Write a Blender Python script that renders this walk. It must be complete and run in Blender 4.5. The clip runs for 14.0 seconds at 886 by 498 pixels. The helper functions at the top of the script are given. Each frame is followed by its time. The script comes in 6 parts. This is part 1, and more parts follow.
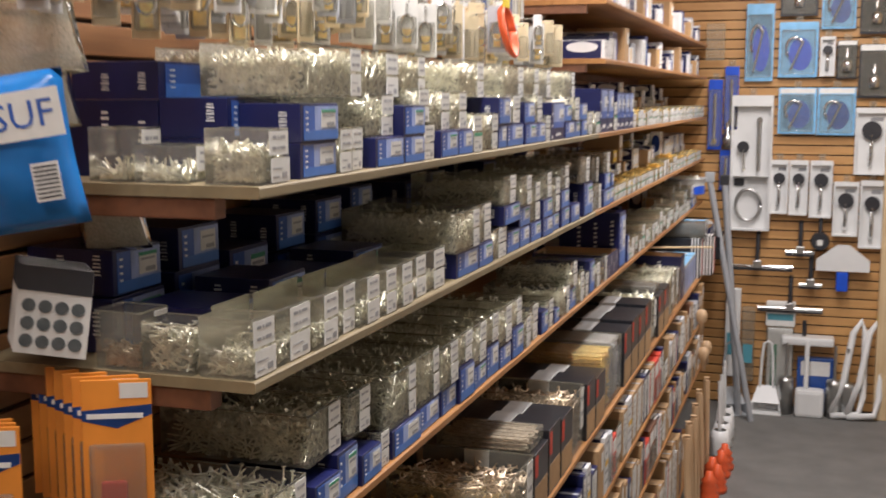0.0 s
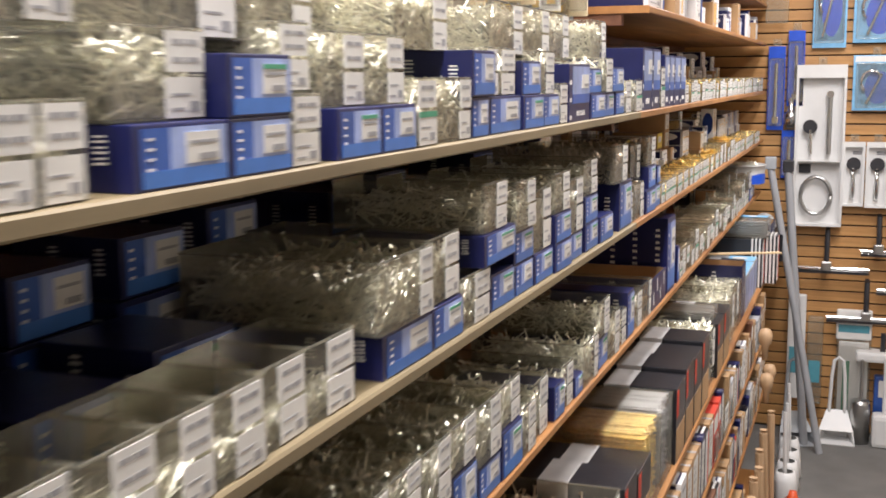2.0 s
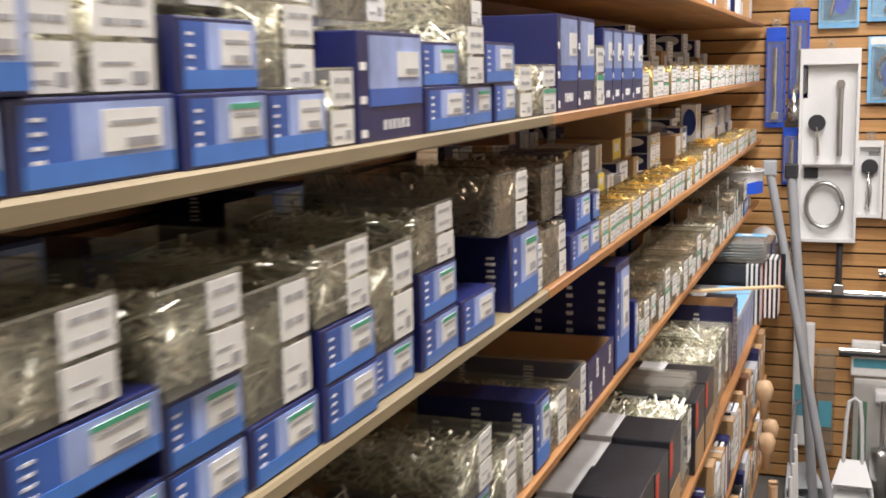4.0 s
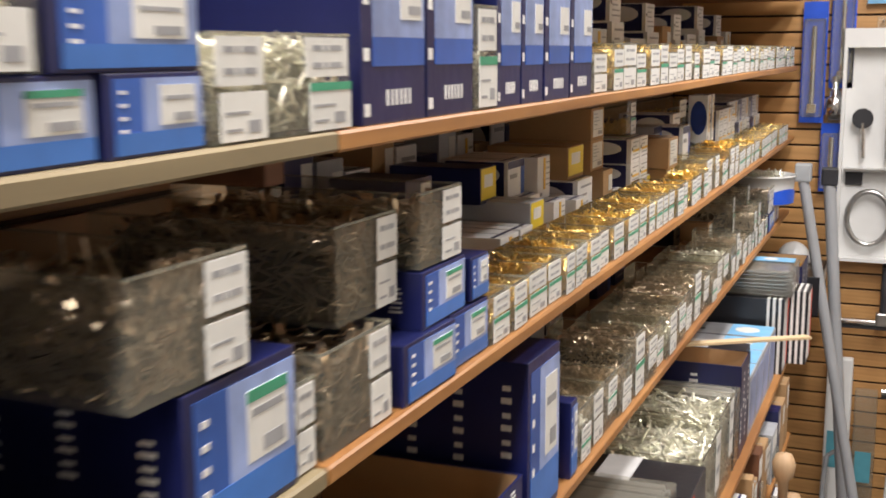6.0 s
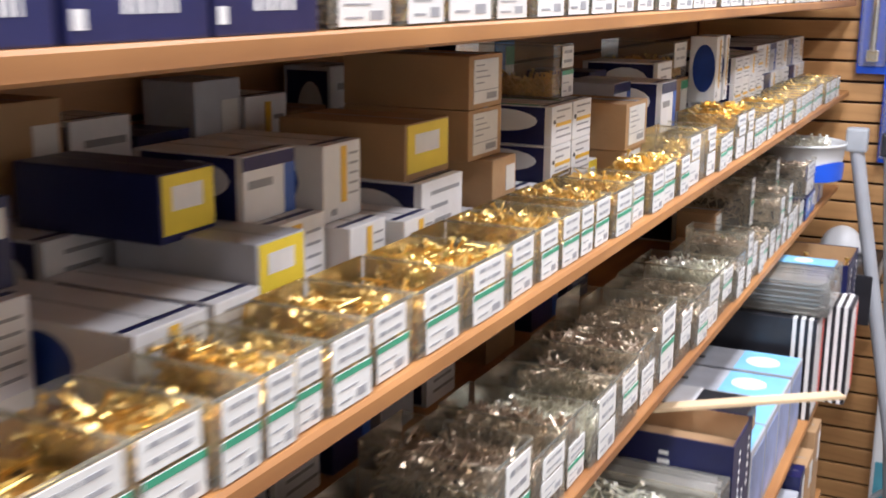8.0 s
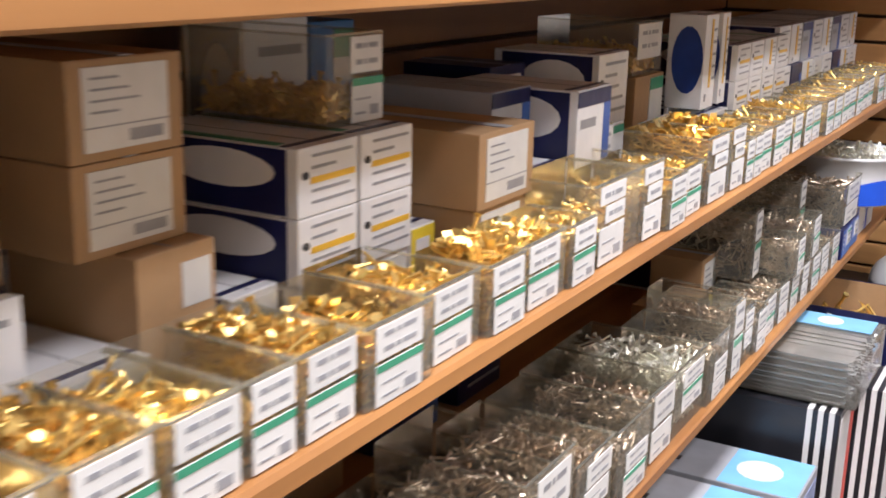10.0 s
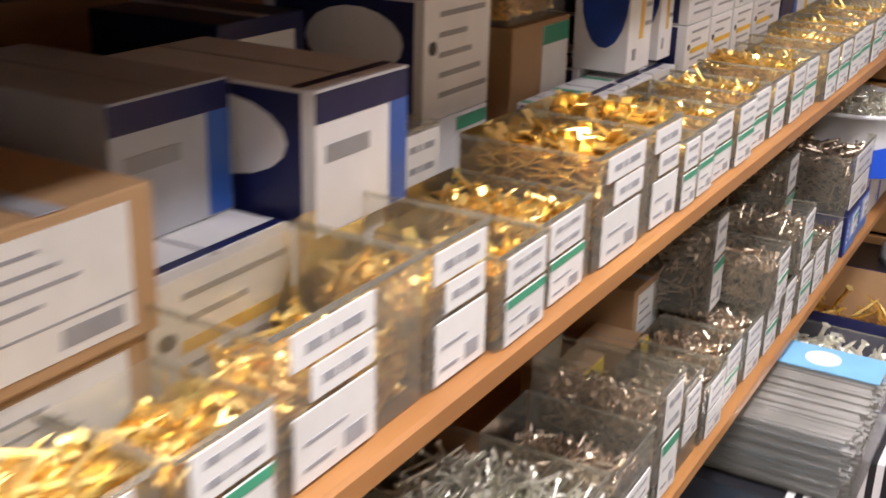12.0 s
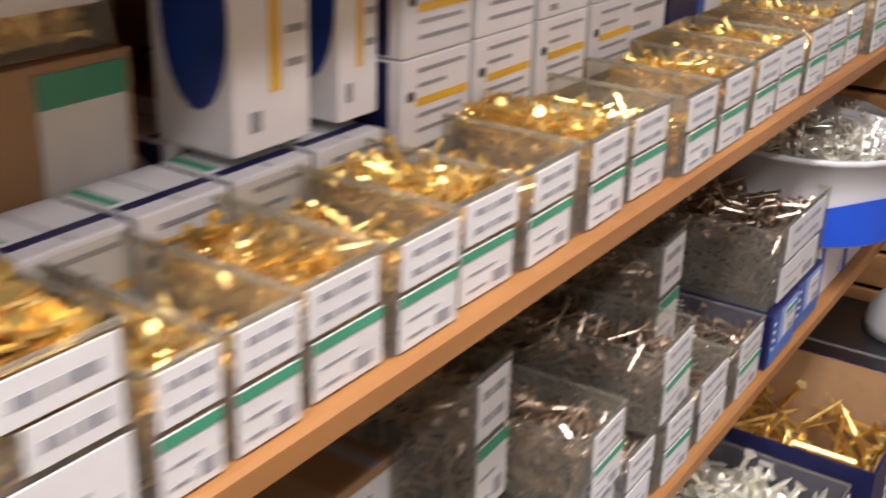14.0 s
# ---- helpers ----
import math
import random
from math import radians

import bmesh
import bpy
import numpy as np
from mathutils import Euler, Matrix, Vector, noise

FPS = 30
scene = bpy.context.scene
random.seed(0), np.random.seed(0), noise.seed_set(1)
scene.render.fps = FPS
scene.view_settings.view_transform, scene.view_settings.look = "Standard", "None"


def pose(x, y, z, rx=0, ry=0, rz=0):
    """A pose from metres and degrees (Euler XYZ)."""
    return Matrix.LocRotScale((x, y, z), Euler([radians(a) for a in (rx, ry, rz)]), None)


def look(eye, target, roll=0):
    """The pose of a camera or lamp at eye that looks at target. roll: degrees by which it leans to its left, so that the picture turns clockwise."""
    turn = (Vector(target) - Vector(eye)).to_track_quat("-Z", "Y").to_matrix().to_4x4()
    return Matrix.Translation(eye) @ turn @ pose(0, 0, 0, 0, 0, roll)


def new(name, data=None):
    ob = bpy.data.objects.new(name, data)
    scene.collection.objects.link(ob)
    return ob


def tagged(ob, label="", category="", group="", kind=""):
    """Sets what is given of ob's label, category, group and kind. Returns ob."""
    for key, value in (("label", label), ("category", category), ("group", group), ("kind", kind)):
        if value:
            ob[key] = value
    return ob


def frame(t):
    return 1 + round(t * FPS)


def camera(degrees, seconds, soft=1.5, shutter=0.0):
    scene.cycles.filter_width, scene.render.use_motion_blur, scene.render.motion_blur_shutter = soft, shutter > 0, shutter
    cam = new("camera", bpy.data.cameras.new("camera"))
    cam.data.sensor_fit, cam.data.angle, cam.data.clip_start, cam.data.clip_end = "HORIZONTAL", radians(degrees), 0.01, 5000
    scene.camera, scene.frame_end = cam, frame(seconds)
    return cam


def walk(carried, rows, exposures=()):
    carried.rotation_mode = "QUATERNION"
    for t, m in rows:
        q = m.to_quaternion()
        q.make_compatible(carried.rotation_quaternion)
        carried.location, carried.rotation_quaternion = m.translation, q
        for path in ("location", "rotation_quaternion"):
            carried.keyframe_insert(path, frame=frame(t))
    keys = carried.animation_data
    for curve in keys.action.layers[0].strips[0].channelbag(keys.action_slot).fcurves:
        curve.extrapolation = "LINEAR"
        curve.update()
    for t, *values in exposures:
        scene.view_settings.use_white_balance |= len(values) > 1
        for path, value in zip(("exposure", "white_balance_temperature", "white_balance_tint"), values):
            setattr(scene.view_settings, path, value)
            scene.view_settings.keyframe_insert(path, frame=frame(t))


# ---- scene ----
cam = camera(42.8, 14.0, 1.7, 0.7)
METRES, EYE, TILT, LEAN, TURN = 5.0, 1.7, -7.6, 0.0, 18.4
ROWS = [
    (0.0, 0.0, 0.0, 0.0, -0.0, 0.0, 0.0),
    (0.5, 0.0051, 0.0418, 0.0018, 1.34, -1.08, -0.27),
    (1.0, 0.006, 0.0925, 0.0089, 1.46, -1.93, 0.18),
    (1.5, 0.011, 0.1384, 0.0136, 1.43, -2.69, 0.47),
    (2.0, 0.0232, 0.1863, 0.0189, 1.76, -1.02, 0.21),
    (2.5, 0.0317, 0.2297, 0.0236, 1.81, -0.9, 0.97),
    (3.0, 0.0405, 0.2713, 0.0301, 0.79, -1.01, 1.81),
    (3.5, 0.0571, 0.3153, 0.0334, 1.39, -1.13, 1.4),
    (6.0, 0.113, 0.4984, 0.0567, 3.99, -2.35, -0.27),
    (6.5, 0.1205, 0.5384, 0.0594, 4.75, -4.03, -0.4),
    (7.0, 0.1284, 0.5778, 0.0655, 4.2, -4.83, -0.09),
    (7.5, 0.1418, 0.6138, 0.0659, 5.02, -5.96, 0.0),
    (8.0, 0.158, 0.648, 0.0712, 7.24, -5.56, -1.49),
    (10.5, 0.1975, 0.7891, 0.0872, 11.79, -8.78, -3.0),
    (11.0, 0.201, 0.815, 0.0887, 12.14, -10.68, -3.66),
    (11.5, 0.2027, 0.8441, 0.0931, 11.92, -12.32, -3.8),
    (12.0, 0.2077, 0.8662, 0.0966, 11.67, -12.82, -3.04),
    (12.5, 0.2189, 0.8924, 0.0983, 13.33, -13.56, -2.93),
    (13.0, 0.2298, 0.9166, 0.1001, 15.15, -13.55, -3.31),
    (13.5, 0.2341, 0.9358, 0.1013, 15.77, -14.11, -3.39),
    (14.0, 0.2399, 0.9586, 0.1042, 14.84, -15.1, -3.7),
]
EXPOSURES = [(0.0, -0.4, 5850, 15), (3.0, -0.02, 5800, 14), (6.0, -0.15, 5900, 12), (8.0, 0.22, 5300, 16), (11.0, -0.05, 5600, 18), (14.0, -0.28, 5700, 21)]
walk(cam, [(t, pose(0, 0, EYE, TILT, LEAN, TURN) @ pose(METRES * x, METRES * y, METRES * z, 90 + pitch, roll, yaw)) for t, x, y, z, yaw, pitch, roll in ROWS], EXPOSURES)

# ---- world and lights ----
world = bpy.data.worlds.new("world")
world.use_nodes = True
world.node_tree.nodes["Background"].inputs[0].default_value = (1.0, 0.95, 0.88, 1)
world.node_tree.nodes["Background"].inputs[1].default_value = 0.02
scene.world = world

LAMP_WATTS = 30.0
LAMP_COLOUR = (1.0, 0.91, 0.79)
LAMPS = ((-0.30, -0.4, 0.75), (-0.46, 1.2, 1.30), (-0.42, 2.7, 1.25), (0.36, 4.2, 0.50), (0.34, 5.1, 0.45), (-0.18, 4.95, 1.25))
scene.cycles.transparent_max_bounces = 24

# ---- materials ----
MATS = {}


def nodes_of(name):
    m = bpy.data.materials.new(name)
    m.use_nodes = True
    nt = m.node_tree
    return m, nt, nt.nodes["Principled BSDF"]


def surface(name, colour, rough=0.5, metal=0.0, vary=0.12, scale=18.0, bump=0.0, bump_scale=120.0, spec=0.5, per_object=0.0, stretch=(1, 1, 1)):
    """A plain surface with stains at one scale, grain at another, fine relief."""
    if name in MATS:
        return MATS[name]
    m, nt, bsdf = nodes_of(name)
    co = nt.nodes.new("ShaderNodeTexCoord")
    mp = nt.nodes.new("ShaderNodeMapping")
    mp.inputs["Scale"].default_value = stretch
    nt.links.new(co.outputs["Object"], mp.inputs["Vector"])
    big = nt.nodes.new("ShaderNodeTexNoise")
    big.inputs["Scale"].default_value = scale
    big.inputs["Detail"].default_value = 5
    nt.links.new(mp.outputs[0], big.inputs["Vector"])
    ramp = nt.nodes.new("ShaderNodeMapRange")
    ramp.inputs["From Min"].default_value, ramp.inputs["From Max"].default_value = 0.3, 0.7
    ramp.inputs["To Min"].default_value, ramp.inputs["To Max"].default_value = 1 - vary, 1 + vary
    nt.links.new(big.outputs["Fac"], ramp.inputs["Value"])
    value = ramp.outputs[0]
    if per_object:
        info = nt.nodes.new("ShaderNodeObjectInfo")
        rnd = nt.nodes.new("ShaderNodeMapRange")
        rnd.inputs["To Min"].default_value, rnd.inputs["To Max"].default_value = 1 - per_object, 1 + per_object
        nt.links.new(info.outputs["Random"], rnd.inputs["Value"])
        mul = nt.nodes.new("ShaderNodeMath")
        mul.operation = "MULTIPLY"
        nt.links.new(value, mul.inputs[0])
        nt.links.new(rnd.outputs[0], mul.inputs[1])
        value = mul.outputs[0]
    tint = nt.nodes.new("ShaderNodeMix")
    tint.data_type, tint.blend_type = "RGBA", "MULTIPLY"
    tint.inputs["Factor"].default_value = 1.0
    tint.inputs[6].default_value = (*colour, 1)
    nt.links.new(value, tint.inputs[7])
    nt.links.new(tint.outputs[2], bsdf.inputs["Base Color"])
    bsdf.inputs["Roughness"].default_value = rough
    bsdf.inputs["Metallic"].default_value = metal
    bsdf.inputs["Specular IOR Level"].default_value = spec
    if bump:
        fine = nt.nodes.new("ShaderNodeTexNoise")
        fine.inputs["Scale"].default_value = bump_scale
        fine.inputs["Detail"].default_value = 3
        nt.links.new(mp.outputs[0], fine.inputs["Vector"])
        bp = nt.nodes.new("ShaderNodeBump")
        bp.inputs["Strength"].default_value = bump
        bp.inputs["Distance"].default_value = 0.004
        nt.links.new(fine.outputs["Fac"], bp.inputs["Height"])
        nt.links.new(bp.outputs[0], bsdf.inputs["Normal"])
    MATS[name] = m
    return m


def wood(name, light, dark, along="Y", rough=0.55, grain=26.0, per_object=0.0):
    """Boards with grain running along one axis."""
    if name in MATS:
        return MATS[name]
    m, nt, bsdf = nodes_of(name)
    co = nt.nodes.new("ShaderNodeTexCoord")
    mp = nt.nodes.new("ShaderNodeMapping")
    s = {"X": (0.06, 1, 1), "Y": (1, 0.06, 1), "Z": (1, 1, 0.06)}[along]
    mp.inputs["Scale"].default_value = s
    nt.links.new(co.outputs["Object"], mp.inputs["Vector"])
    n1 = nt.nodes.new("ShaderNodeTexNoise")
    n1.inputs["Scale"].default_value = grain
    n1.inputs["Detail"].default_value = 8
    n1.inputs["Distortion"].default_value = 0.6
    nt.links.new(mp.outputs[0], n1.inputs["Vector"])
    n2 = nt.nodes.new("ShaderNodeTexNoise")
    n2.inputs["Scale"].default_value = 5.0
    n2.inputs["Detail"].default_value = 4
    nt.links.new(co.outputs["Object"], n2.inputs["Vector"])
    add = nt.nodes.new("ShaderNodeMath")
    add.operation = "MULTIPLY_ADD"
    nt.links.new(n2.outputs["Fac"], add.inputs[0])
    add.inputs[1].default_value = 0.6
    nt.links.new(n1.outputs["Fac"], add.inputs[2])
    value = add.outputs[0]
    if per_object:
        info = nt.nodes.new("ShaderNodeObjectInfo")
        sh = nt.nodes.new("ShaderNodeMath")
        sh.operation = "MULTIPLY_ADD"
        nt.links.new(info.outputs["Random"], sh.inputs[0])
        sh.inputs[1].default_value = per_object
        nt.links.new(value, sh.inputs[2])
        value = sh.outputs[0]
    ramp = nt.nodes.new("ShaderNodeValToRGB")
    ramp.color_ramp.elements[0].position, ramp.color_ramp.elements[0].color = 0.55, (*dark, 1)
    ramp.color_ramp.elements[1].position, ramp.color_ramp.elements[1].color = 1.05, (*light, 1)
    nt.links.new(value, ramp.inputs[0])
    nt.links.new(ramp.outputs[0], bsdf.inputs["Base Color"])
    bsdf.inputs["Roughness"].default_value = rough
    bp = nt.nodes.new("ShaderNodeBump")
    bp.inputs["Strength"].default_value, bp.inputs["Distance"].default_value = 0.25, 0.002
    nt.links.new(n1.outputs["Fac"], bp.inputs["Height"])
    nt.links.new(bp.outputs[0], bsdf.inputs["Normal"])
    MATS[name] = m
    return m


def clear_plastic(name, tint, haze, rough=0.12):
    """Thin clear sheet: see-through, a little milky, glossy at grazing angles."""
    if name in MATS:
        return MATS[name]
    m, nt, bsdf = nodes_of(name)
    nt.nodes.remove(bsdf)
    out = nt.nodes["Material Output"]
    tr = nt.nodes.new("ShaderNodeBsdfTransparent")
    tr.inputs[0].default_value = (*tint, 1)
    df = nt.nodes.new("ShaderNodeBsdfDiffuse")
    df.inputs[0].default_value = (0.68, 0.65, 0.53, 1)
    noise_tex = nt.nodes.new("ShaderNodeTexNoise")
    noise_tex.inputs["Scale"].default_value = 35
    noise_tex.inputs["Detail"].default_value = 5
    mr = nt.nodes.new("ShaderNodeMapRange")
    mr.inputs["To Min"].default_value, mr.inputs["To Max"].default_value = haze * 0.4, haze * 1.6
    nt.links.new(noise_tex.outputs["Fac"], mr.inputs["Value"])
    a = nt.nodes.new("ShaderNodeMixShader")
    nt.links.new(mr.outputs[0], a.inputs[0])
    nt.links.new(tr.outputs[0], a.inputs[1])
    nt.links.new(df.outputs[0], a.inputs[2])
    gl = nt.nodes.new("ShaderNodeBsdfGlossy")
    gl.inputs["Roughness"].default_value = rough
    bp = nt.nodes.new("ShaderNodeBump")
    bp.inputs["Strength"].default_value, bp.inputs["Distance"].default_value = 0.12, 0.002
    nt.links.new(noise_tex.outputs["Fac"], bp.inputs["Height"])
    nt.links.new(bp.outputs[0], gl.inputs["Normal"])
    fr = nt.nodes.new("ShaderNodeFresnel")
    fr.inputs[0].default_value = 1.22
    b = nt.nodes.new("ShaderNodeMixShader")
    nt.links.new(fr.outputs[0], b.inputs[0])
    nt.links.new(a.outputs[0], b.inputs[1])
    nt.links.new(gl.outputs[0], b.inputs[2])
    nt.links.new(b.outputs[0], out.inputs[0])
    MATS[name] = m
    return m


GREY_SHELF = wood("grey_shelf_board", (0.28, 0.22, 0.12), (0.17, 0.13, 0.07), "Y", 0.6)
WOOD_SHELF = wood("pine_shelf_board", (0.45, 0.215, 0.062), (0.24, 0.10, 0.028), "Y", 0.5)
BRACKET_WOOD = wood("dark_batten_wood", (0.22, 0.09, 0.04), (0.10, 0.04, 0.02), "Y", 0.6)
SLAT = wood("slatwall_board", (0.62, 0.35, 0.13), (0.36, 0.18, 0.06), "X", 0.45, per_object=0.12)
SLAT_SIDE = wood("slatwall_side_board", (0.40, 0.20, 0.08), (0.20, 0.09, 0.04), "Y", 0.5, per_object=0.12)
# Near-black backing: the shade inside the slatwall grooves is put into its colour.
GROOVE_SHADE = surface("groove_shadow_board", (0.05, 0.028, 0.015), 0.8)
CARPET = surface("grey_floor", (0.165, 0.16, 0.15), 0.85, vary=0.14, scale=6, bump=0.5, bump_scale=500)
PLASTER = surface("painted_plaster", (0.55, 0.52, 0.46), 0.8, vary=0.06, scale=3, bump=0.2)
NAVY = surface("navy_carton", (0.009, 0.012, 0.075), 0.36, vary=0.12, scale=25, bump=0.12, bump_scale=60, per_object=0.18)
PRINT_BLUE = surface("mid_blue_print", (0.035, 0.10, 0.38), 0.34, vary=0.2, scale=18, per_object=0.15)
BAND_BLUE = surface("bright_blue_print", (0.055, 0.17, 0.52), 0.34, vary=0.15, scale=18, per_object=0.12)
PRINT_PALE = surface("pale_blue_print", (0.27, 0.34, 0.58), 0.34, vary=0.28, scale=22, per_object=0.12)
SKY = surface("sky_blue_print", (0.25, 0.55, 0.86), 0.35, vary=0.12)
WHITE = surface("white_paper", (0.80, 0.79, 0.76), 0.5, vary=0.05, scale=40, per_object=0.05)
LABEL = surface("white_sticker", (0.70, 0.69, 0.65), 0.42, vary=0.04, scale=60, per_object=0.05)
OFFWHITE = surface("white_carton", (0.75, 0.745, 0.74), 0.5, vary=0.08, scale=20, bump=0.1, per_object=0.08)
GREYBOX = surface("grey_carton", (0.42, 0.43, 0.46), 0.5, vary=0.12, scale=20, per_object=0.15)
INK = surface("black_ink", (0.035, 0.035, 0.04), 0.5, vary=0.2)
GREYINK = surface("grey_ink", (0.30, 0.30, 0.31), 0.5, vary=0.2)
GREEN = surface("green_stripe", (0.06, 0.30, 0.17), 0.45, vary=0.1)
YELLOW = surface("yellow_sticker", (0.80, 0.62, 0.03), 0.45, vary=0.08)
AMBER = surface("amber_band", (0.75, 0.45, 0.03), 0.45, vary=0.08)
CARD = surface("brown_cardboard", (0.40, 0.25, 0.12), 0.75, vary=0.10, scale=14, bump=0.2, bump_scale=90, per_object=0.12)
BLACK = surface("black_carton", (0.018, 0.018, 0.022), 0.3, vary=0.25, bump=0.1)
ORANGE = surface("orange_card", (0.80, 0.28, 0.03), 0.42, vary=0.08, per_object=0.08)
RED = surface("red_print", (0.62, 0.06, 0.03), 0.45)
ORANGE_RED = surface("orange_plastic", (0.72, 0.11, 0.03), 0.35)
BAG_BLUE = surface("blue_film_bag", (0.02, 0.17, 0.50), 0.22, vary=0.25, scale=9, bump=0.6, bump_scale=14)
BRASS = surface("brass_screws", (0.95, 0.68, 0.22), 0.28, 0.88, vary=0.25, scale=90, per_object=0.08)
# Beds darker than their screws: shade in the gaps is put into the colour.
BRASS_BED_SHADED = surface("shaded_brass_bed", (0.72, 0.47, 0.13), 0.38, 0.45, vary=0.5, scale=140, bump=1.0, bump_scale=160)
ZINC = surface("zinc_screws", (0.92, 0.90, 0.76), 0.33, 0.72, vary=0.3, scale=90, per_object=0.1)
ZINC_BED_SHADED = surface("shaded_zinc_bed", (0.33, 0.33, 0.27), 0.42, 0.4, vary=0.6, scale=140, bump=1.0, bump_scale=160)
BRONZE = surface("dull_zinc_screws", (0.60, 0.49, 0.36), 0.30, 0.9, vary=0.35, scale=90, per_object=0.1)
BRONZE_BED_SHADED = surface("shaded_dull_zinc_bed", (0.075, 0.062, 0.05), 0.42, 0.6, vary=0.55, scale=140, bump=1.0, bump_scale=160)
CHROME = surface("chrome", (0.80, 0.80, 0.80), 0.12, 1.0, vary=0.05)
STEEL = surface("brushed_steel", (0.55, 0.55, 0.54), 0.3, 1.0, vary=0.1)
GREY_TUBE = surface("grey_painted_tube", (0.36, 0.37, 0.39), 0.4, vary=0.1, scale=8)
DARK = surface("dark_plastic", (0.03, 0.03, 0.035), 0.4, vary=0.2)
WHITE_PLASTIC = surface("white_plastic", (0.74, 0.74, 0.73), 0.35, vary=0.05, scale=9)
GREY_PLASTIC = surface("grey_plastic", (0.40, 0.42, 0.44), 0.4, vary=0.08)
DOWEL = wood("pale_dowel", (0.66, 0.46, 0.28), (0.46, 0.29, 0.15), "Z", 0.5)
POST = wood("pale_post", (0.72, 0.56, 0.34), (0.55, 0.38, 0.2), "Z", 0.5)
PRODUCT_BLUE = surface("bright_blue_card", (0.02, 0.09, 0.62), 0.3, vary=0.1)
BOX_BLUE = surface("bright_blue_carton", (0.03, 0.17, 0.45), 0.4, vary=0.1, scale=20)
OVAL_BLUE = surface("deep_blue_print", (0.012, 0.045, 0.27), 0.35, vary=0.3, scale=30)
FELT = surface("dark_grey_felt", (0.10, 0.11, 0.11), 0.9, vary=0.15, scale=80)
TEAL = surface("teal_print", (0.10, 0.32, 0.40), 0.4)
CLEAR = clear_plastic("clear_bin_plastic", (0.955, 0.95, 0.91), 0.15)
FILM = clear_plastic("clear_film", (0.93, 0.93, 0.92), 0.13, 0.09)
MILKY = clear_plastic("milky_film", (0.93, 0.93, 0.92), 0.42, 0.09)
TUBE_GLOW = bpy.data.materials.new("lamp_tube")
TUBE_GLOW.use_nodes = True
TUBE_GLOW.node_tree.nodes["Principled BSDF"].inputs["Emission Color"].default_value = (1, 0.9, 0.75, 1)
TUBE_GLOW.node_tree.nodes["Principled BSDF"].inputs["Emission Strength"].default_value = 4.0


# ---- mesh helpers ----
def thing(name, m, label, category, group="", kind=""):
    ob = new(name)
    ob.empty_display_size = 0.02
    ob.matrix_world = m
    return tagged(ob, label, category, group, kind)


def mesh_of(name, bm, material):
    me = bpy.data.meshes.new(name)
    bm.to_mesh(me)
    bm.free()
    me.materials.append(material)
    return me


def put(name, me, parent, m=None, label=""):
    ob = new(name, me)
    ob.parent = parent
    if m is not None:
        ob.matrix_basis = m
    return tagged(ob, label)


def part(name, bm, material, parent, label="", smooth=False):
    me = mesh_of(name, bm, material)
    if smooth:
        me.polygons.foreach_set("use_smooth", [True] * len(me.polygons))
    ob = put(name, me, parent, None, label)
    if name in ("print", "size_text", "barcode", "printed_mark"):
        ob["kind"] = "stuff"
    return ob


def add_box(bm, x0, x1, y0, y1, z0, z1, bevel=0.0):
    made = bmesh.ops.create_cube(bm, size=1.0)["verts"]
    for v in made:
        v.co = Vector(((x0 + x1) / 2 + v.co.x * (x1 - x0), (y0 + y1) / 2 + v.co.y * (y1 - y0), (z0 + z1) / 2 + v.co.z * (z1 - z0)))
    if bevel:
        edges = list({e for v in made for e in v.link_edges})
        bmesh.ops.bevel(bm, geom=edges, offset=bevel, segments=2, affect="EDGES", profile=0.6)
    return bm


def box(x0, x1, y0, y1, z0, z1, bevel=0.0):
    return add_box(bmesh.new(), x0, x1, y0, y1, z0, z1, bevel)


def add_rod(bm, a, b, r0, r1=None, sides=8):
    a, b = Vector(a), Vector(b)
    r1 = r0 if r1 is None else r1
    turn = (b - a).to_track_quat("Z", "Y").to_matrix().to_4x4()
    m = Matrix.Translation((a + b) / 2) @ turn
    bmesh.ops.create_cone(bm, cap_ends=True, segments=sides, radius1=r0, radius2=max(r1, 1e-5), depth=(b - a).length, matrix=m)
    return bm


def rod(a, b, r0, r1=None, sides=10):
    return add_rod(bmesh.new(), a, b, r0, r1, sides)


def tube_along(points, r, sides=8):
    """A round bar bent through some points."""
    bm = bmesh.new()
    rings = []
    pts = [Vector(p) for p in points]
    for i, p in enumerate(pts):
        d = (pts[min(i + 1, len(pts) - 1)] - pts[max(i - 1, 0)]).normalized()
        q = d.to_track_quat("Z", "Y").to_matrix()
        rings.append([bm.verts.new(p + q @ Vector((r * math.cos(2 * math.pi * k / sides), r * math.sin(2 * math.pi * k / sides), 0))) for k in range(sides)])
    for a, b in zip(rings, rings[1:]):
        for k in range(sides):
            bm.faces.new((a[k], a[(k + 1) % sides], b[(k + 1) % sides], b[k]))
    bm.faces.new(rings[0][::-1])
    bm.faces.new(rings[-1])
    return bm


def lathe(profile, sides=24):
    """A turned body from (radius, height) pairs, round z."""
    bm = bmesh.new()
    rings = [[bm.verts.new((r * math.cos(2 * math.pi * k / sides), r * math.sin(2 * math.pi * k / sides), z)) for k in range(sides)] for r, z in profile]
    for a, b in zip(rings, rings[1:]):
        for k in range(sides):
            bm.faces.new((a[k], a[(k + 1) % sides], b[(k + 1) % sides], b[k]))
    bm.faces.new(rings[0][::-1])
    return bm


